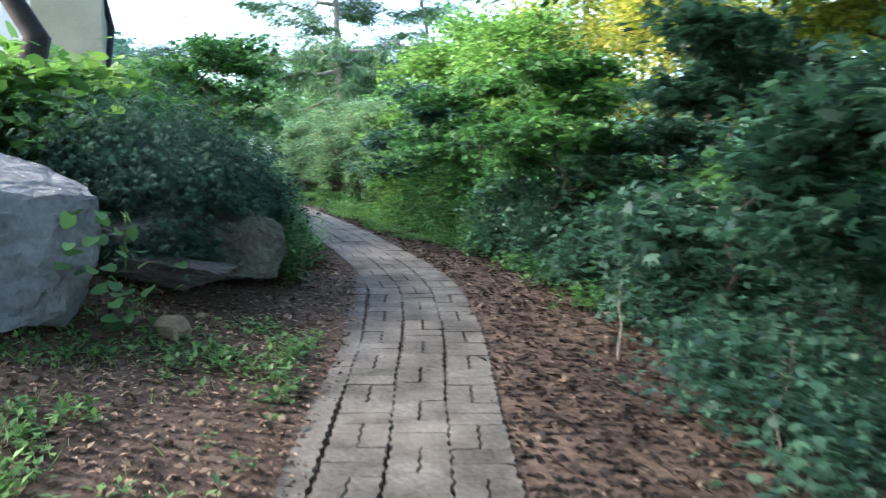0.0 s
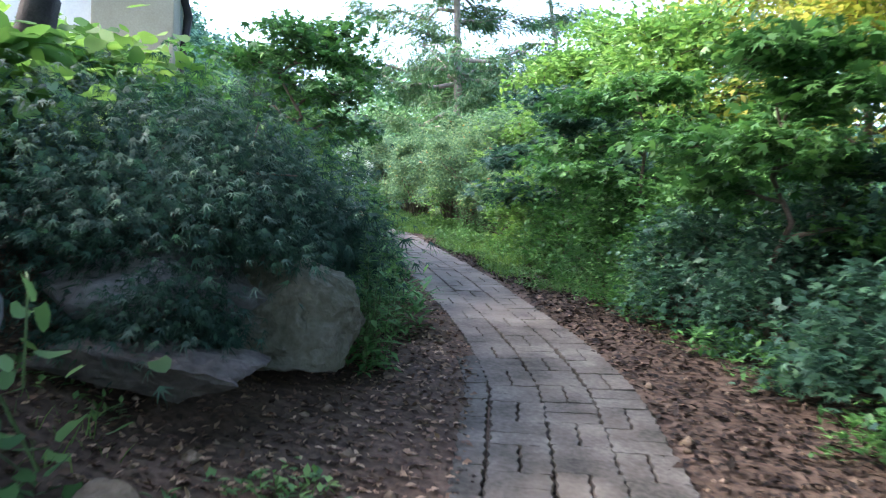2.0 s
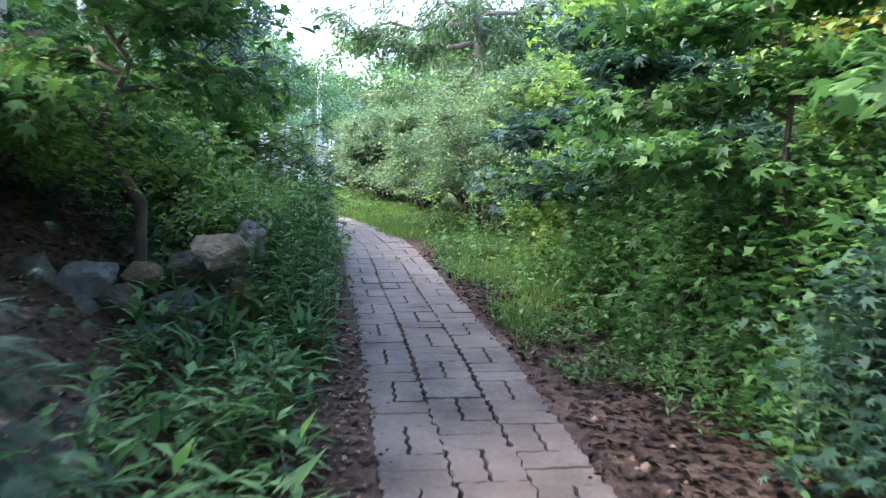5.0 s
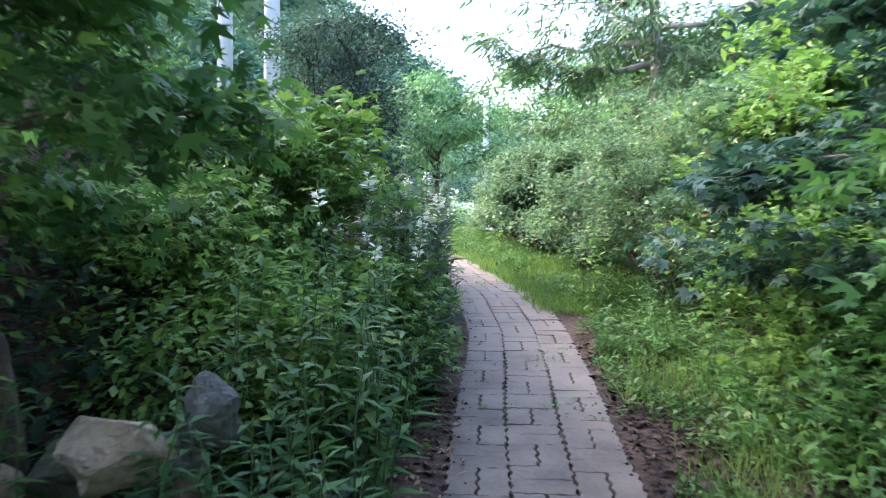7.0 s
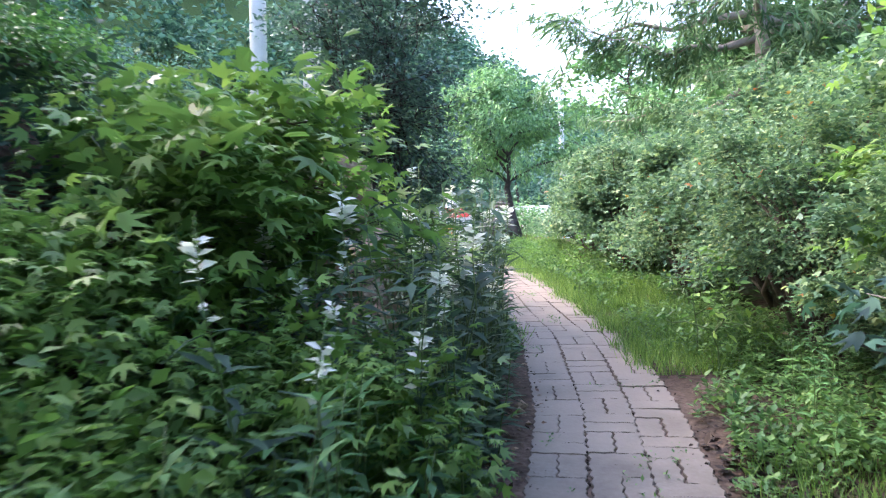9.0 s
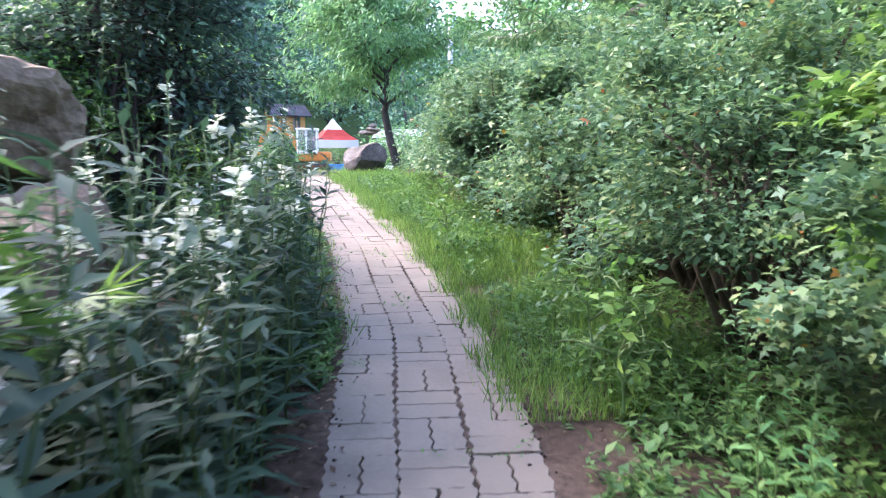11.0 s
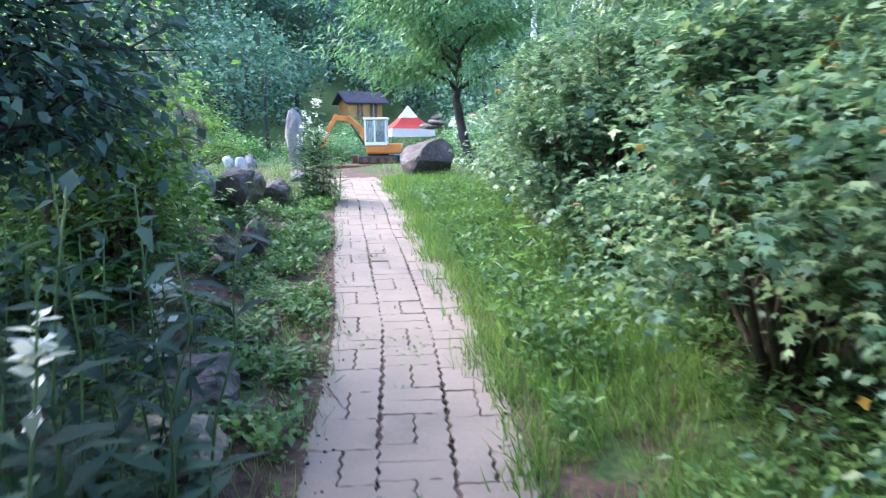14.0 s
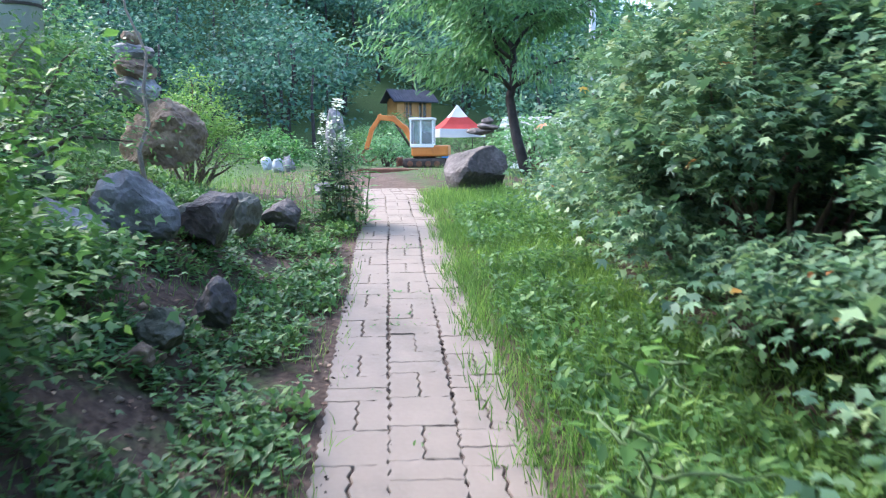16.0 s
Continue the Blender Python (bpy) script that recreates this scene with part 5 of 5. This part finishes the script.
grass("yard_grass", patchy(pos[np.abs(d) > 1.0], rng, 0.6, 0.5, 5.0), 0.2, 6, "rough grass round the yard")
pos, s, d = scatter(rng, 2200, 0.5, 5.2, -2.6, -0.75, 1.0)
grass("bank_grass", patchy(pos, rng, 0.3, 1.6, 8.0), 0.09, 7, "thin grass tufts on the bare bank")


def weeds(name, pos, seed, size, label, leaf=OVAL, material=None, per=7, tall=0.07):
    """Low broad-leaved plants, each a small rosette."""
    rng = np.random.default_rng(seed)
    n = len(pos)
    p = np.repeat(pos, per, axis=0) + np.c_[rng.normal(0, 0.022, (n * per, 2)), rng.uniform(0.0, tall, n * per)]
    y = np.c_[rng.normal(0, 1, (n * per, 2)), rng.uniform(0.0, 0.9, n * per)]
    ob = mesh_object(name, shapes(*leaf, p, basis(y, np.tile([0.05, 0.1, 1.0], (n * per, 1))), size * rng.uniform(0.6, 1.4, n * per), name), material or M_WEED)
    return tagged(ob, label, "weeds", kind="stuff")


pos, s, d = scatter(rng, 2600, -0.5, 5.4, -3.0, -0.65, 0.9)
weeds("low_weeds", patchy(pos, rng, 0.34, 1.5, 2.0), 11, 0.05, "low green weeds on the bare brown bank")
pos, s, d = scatter(rng, 2600, 10.0, 17.0, 0.46, 1.6, 0.8)
weeds("low_weeds", patchy(pos, rng, 0.5, 1.7, 4.0), 12, 0.045, "small bright weeds among fallen leaves")
pos, s, d = scatter(rng, 8500, 16.0, 25.5, -3.6, -0.5, 0.8)
weeds("slope_weeds", patchy(pos, rng, 0.66, 1.9, 6.0), 13, 0.055, "green weeds over the brown slope", tall=0.1)
pos, s, d = scatter(rng, 4200, 14.0, 25.5, 0.55, 1.9, 1.0)
weeds("verge_weeds", patchy(pos, rng, 0.7, 1.9, 3.3), 14, 0.058, "broad-leaved weeds in the grass verge", tall=0.17)
pos, s, d = scatter(rng, 3600, 5.0, 13.5, 0.95, 2.2, 1.0)
weeds("shade_weeds", patchy(pos[(d > 1.15) & (s > 6)], rng, 0.36, 1.3, 7.0), 15, 0.06, "leafy weeds at the foot of the maples", tall=0.2, material=M_MAPLE)
pos, s, d = scatter(rng, 900, 12.5, 26, -0.4, 0.4, 1.0)
weeds("joint_weeds", patchy(pos, rng, 0.12, 2.2, 1.0), 16, 0.025, "tiny weeds in the paving joints", per=5, tall=0.03)
pos, s, d = scatter(rng, 2100, 10.6, 18.0, -3.2, -0.7, 1.0)
weeds("bed_weeds", pos, 17, 0.085, "dark low leaves under the tall stalks", tall=0.3, material=M_STALK_LEAF)
pos, s, d = scatter(rng, 150, 7.9, 10.4, -1.5, -0.7, 1.0)
pos[:, 2] = np.minimum(pos[:, 2], path_z(s) + 0.35)
weeds("wall_weeds", pos, 19, 0.13, "long-leaved weeds growing over the stone wall", LANCE, M_STALK_GREEN, 9, 0.38)
vine = thing("squash_vine", (-2.08, 4.62, gz(-2.08, 4.62)), "round-leaved green vine climbing beside the boulder", "vine")
vr = np.random.default_rng(18)
vp = np.c_[vr.normal(0, 0.13, 46), vr.normal(0, 0.2, 46), vr.uniform(0.02, 0.75, 46)]
mesh_object("vine_leaves", shapes(*ROUND, vp, basis(np.c_[vr.normal(0.3, 0.6, 46), vr.normal(-0.6, 0.5, 46), vr.normal(-0.3, 0.3, 46)], np.c_[vr.normal(0, 0.3, (46, 2)), np.ones(46)]), vr.uniform(0.06, 0.11, 46)), M_WEED, vine)
mesh_object("vine_stem", tube_mesh([(bent(vr, (0, 0, 0), (0.02, 0.1, 0.75), 0, 0.08, 6), 0.008, 0.003)], 6, "vine_stem"), M_STEM, vine)


def litter(name, n, s0, s1, d0, d1, seed, size, label, share=1.0, material=None):
    rng = np.random.default_rng(seed)
    pos, s, d = scatter(rng, n, s0, s1, d0, d1)
    pos = pos[np.abs(d) > path_half(s) + 0.01 - 0.07 * rng.uniform(0, 1, n) ** 3]
    if share < 1:
        pos = patchy(pos, rng, share, 0.9, seed)
    n = len(pos)
    y = np.c_[rng.normal(0, 1, (n, 2)), rng.normal(0, 0.25, n)]
    z = np.c_[rng.normal(0, 0.35, (n, 2)), np.ones(n)]
    pos[:, 2] += rng.uniform(0.002, 0.022, n)
    ob = mesh_object(name, shapes(*OVAL, pos, basis(y, z), size * rng.uniform(0.5, 1.5, n), name), material or M_LITTER_SHADED)
    return tagged(ob, label, "leaf litter", kind="stuff")


# the right side takes the darkened litter, whose colour holds the trees' shade
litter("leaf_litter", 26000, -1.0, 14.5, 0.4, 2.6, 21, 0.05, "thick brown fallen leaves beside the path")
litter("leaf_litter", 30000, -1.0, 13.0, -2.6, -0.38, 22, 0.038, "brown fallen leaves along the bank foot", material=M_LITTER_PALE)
litter("leaf_litter", 5000, 13.0, 24.0, -2.4, -0.38, 23, 0.03, "small brown leaves and mulch on the slope", material=M_LITTER_PALE)
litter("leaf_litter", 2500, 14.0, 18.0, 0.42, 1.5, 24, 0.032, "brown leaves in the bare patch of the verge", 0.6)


def pebbles(n, s0, s1, d0, d1, seed, size, label):
    rng = np.random.default_rng(seed)
    pos, s, d = scatter(rng, n, s0, s1, d0, d1)
    pos = pos[np.abs(d) > path_half(s) + 0.03]
    n = len(pos)
    v = [(0.9, 0, 0), (0.2, 0.8, 0.1), (-0.8, 0.3, 0), (-0.3, -0.8, 0.05), (0.1, 0.1, 0.7), (0, 0, -0.5)]
    f = [(0, 1, 4), (1, 2, 4), (2, 3, 4), (3, 0, 4), (1, 0, 5), (2, 1, 5), (3, 2, 5), (0, 3, 5)]
    a = basis(rng.normal(0, 1, (n, 3)) * np.array([1, 1, 0.2]), np.tile([0, 0, 1.0], (n, 1)))
    ob = mesh_object("pebbles", shapes(v, f, pos, a, size * rng.lognormal(0, 0.5, n), "pebbles"), M_ROCK_BROWN)
    return tagged(ob, label, "pebbles", kind="stuff")


pebbles(2600, -0.5, 24.0, -2.6, -0.42, 31, 0.016, "small brown clods and pebbles on the slope")
pebbles(1300, -0.5, 16.0, 0.45, 2.0, 32, 0.016, "small brown clods and pebbles beside the path")


# the first long joint of the paving, as a distance from the path's middle line
PITCH = 0.294


def joint_line(s):
    return np.interp(s, [-6, 6, 10, 11.5, 16, 20, 30], [-0.105, -0.105, -0.17, -0.19, -0.165, -0.15, -0.15])


# crumbs of soil and leaf bits lodged in the long joints and along the path edges
def joint_crumbs():
    rng = np.random.default_rng(44)
    n = 7500
    s = rng.uniform(-1, 27, n)
    lines = joint_line(s) + np.where(rng.integers(0, 2, n) == 0, 0.0, PITCH)
    lines = np.where((s < 7.3) & (rng.uniform(0, 1, n) < 0.33), joint_line(s) - PITCH, lines)
    edge = rng.uniform(0, 1, n) < 0.14
    d = np.where(edge, np.sign(rng.normal(0, 1, n)) * (path_half(s) - 0.0 - 0.1 * rng.uniform(0, 1, n) ** 2), lines + rng.normal(0, 0.006, n))
    i = np.clip(np.searchsorted(S_ALL, s), 0, len(S_ALL) - 1)
    xy = LINE_XY[i] + RIGHT[i] * d[:, None] + TAN[i] * rng.uniform(-0.05, 0.05, n)[:, None]
    pos = np.c_[xy, path_z(s) + np.where(edge, 0.01, np.interp(s, [8, 13], [-0.016, 0.003]))]
    gaps = np.array([noise.noise(Vector((q[0] * 2.6, q[1] * 2.6, 4.0))) for q in pos]) > np.where(edge, -0.3, np.interp(s, [11, 16], [-0.08, 0.12]))
    pos, n = pos[gaps], int(gaps.sum())
    v = [(0.9, 0, 0), (0.2, 0.8, 0.1), (-0.8, 0.3, 0), (-0.3, -0.8, 0.05), (0.1, 0.1, 0.6), (0, 0, -0.5)]
    f = [(0, 1, 4), (1, 2, 4), (2, 3, 4), (3, 0, 4), (1, 0, 5), (2, 1, 5), (3, 2, 5), (0, 3, 5)]
    a = basis(rng.normal(0, 1, (n, 3)) * np.array([1, 1, 0.2]), np.tile([0, 0, 1.0], (n, 1)))
    ob = mesh_object("joint_crumbs", shapes(v, f, pos, a, 0.009 * np.minimum(rng.lognormal(0, 0.5, n), 1.7), "joint_crumbs"), M_CRUMB)
    tagged(ob, "dark soil crumbs lodged in the paving joints", "soil", kind="stuff")


joint_crumbs()


# ---- interlocking zigzag pavers in squares of two, laid crosswise and lengthwise by turns ----
def zigzag(n, reach, amp, flip):
    """Points along one side: n teeth over the given half length."""
    return [(-reach + 2 * reach * (i + 0.5) / n, amp * (1 if (i + flip) % 2 else -1)) for i in range(n)]


def paver_mesh(hw, hd, side_amp, end_amp, name):
    """A block with toothed sides: outline in plan, flat top, worn rounded rim, sloping sides."""
    long_x = hw > hd
    nx, ny = (6, 3) if long_x else (3, 6)
    ax, ay = (end_amp, side_amp) if long_x else (side_amp, end_amp)
    out = [(hw, -hd)] + [(hw + o, f) for f, o in zigzag(ny, hd, ax, 0)] + [(hw, hd)] + [(f, hd + o) for f, o in reversed(zigzag(nx, hw, ay, 1))]
    out += [(-hw, hd)] + [(-hw + o, f) for f, o in reversed(zigzag(ny, hd, ax, 0))] + [(-hw, -hd)] + [(f, -hd + o) for f, o in zigzag(nx, hw, ay, 1)]
    n = len(out)
    vs = [(x * (1 - 0.003 / hw), y * (1 - 0.001 / hd), 0.0) for x, y in out] + [(x, y, -0.004) for x, y in out] + [(x, y, -0.06) for x, y in out]
    fs = [tuple(range(n))] + [(i, i + n, (i + 1) % n + n, (i + 1) % n) for i in range(n)] + [(i + n, i + 2 * n, (i + 1) % n + 2 * n, (i + 1) % n + n) for i in range(n)]
    mesh = bpy.data.meshes.new(name)
    mesh.from_pydata(vs, [], fs)
    mesh.materials.append(M_PAVER)
    return mesh


def lay_path():
    root = tagged(thing("path_paving", (0, 0, 0), "narrow footpath of worn grey-brown interlocking pavers", "path"), kind="structure")
    rng = np.random.default_rng(41)
    cross, lengthwise = paver_mesh(0.1385, 0.0728, 0.004, 0.008, "cross_paver"), paver_mesh(0.0675, 0.146, 0.007, 0.004, "long_paver")
    rest_v, rest_f, base = [], [], 0
    co = {m: np.array([v.co for v in m.vertices]) for m in (cross, lengthwise)}
    faces = {m: [tuple(p.vertices) for p in m.polygons] for m in (cross, lengthwise)}
    row, s = 0, -5.0
    while s < 30.0:
        first = float(joint_line(s))
        columns = [first - PITCH / 2, first + PITCH / 2, first + PITCH * 1.5] + ([first - PITCH * 1.25] if s < 7.35 else [])
        for c, d in enumerate(columns):
            if c == 3:
                blocks = [(lengthwise, 0.0, 0.0)]
            elif (row + c) % 2:
                blocks = [(lengthwise, -0.0735, 0.0), (lengthwise, 0.0735, 0.0)]
            else:
                blocks = [(cross, 0.0, -0.0735), (cross, 0.0, 0.0735)]
            for m, off, fore in blocks:
                at = s + fore + (0.0, 0.03, -0.02, 0.05)[c]
                i = int(np.clip(np.searchsorted(S_ALL, at), 0, len(S_ALL) - 1))
                xy = LINE_XY[i] + RIGHT[i] * (d + off + rng.normal(0, 0.002) + 0.008 * math.sin(s * 2.3 + c)) + TAN[i] * (at - S_ALL[i])
                yaw = math.degrees(math.atan2(TAN[i][1], TAN[i][0])) - 90
                ahead = math.degrees(math.atan2(float(path_z(at + 0.3) - path_z(at - 0.3)), 0.6))
                pm = pose(xy[0], xy[1], float(path_z(at)) + 0.008 + rng.normal(0, 0.0015), 0, 0, yaw + rng.normal(0, 0.5)) @ pose(0, 0, 0, ahead + rng.normal(0, 0.5), rng.normal(0, 0.6))
                if s > 12.0:
                    pm = pm @ Matrix.Diagonal((1 + 0.03 * min(1.0, (s - 12.0) / 4) + rng.normal(0, 0.004), 1, 1, 1))
                if 3.4 < s < 16.2:
                    ob = new("paver", m)
                    ob.parent = root
                    ob.matrix_world = pm
                else:
                    a = np.array(pm)
                    rest_v.append(co[m] @ a[:3, :3].T + a[:3, 3])
                    rest_f += [tuple(k + base for k in f) for f in faces[m]]
                    base += len(co[m])
        row += 1
        s += PITCH
    mesh = bpy.data.meshes.new("pavers")
    mesh.from_pydata(np.concatenate(rest_v).tolist(), [], rest_f)
    tagged(mesh_object("pavers", mesh, M_PAVER, root), kind="stuff")


lay_path()
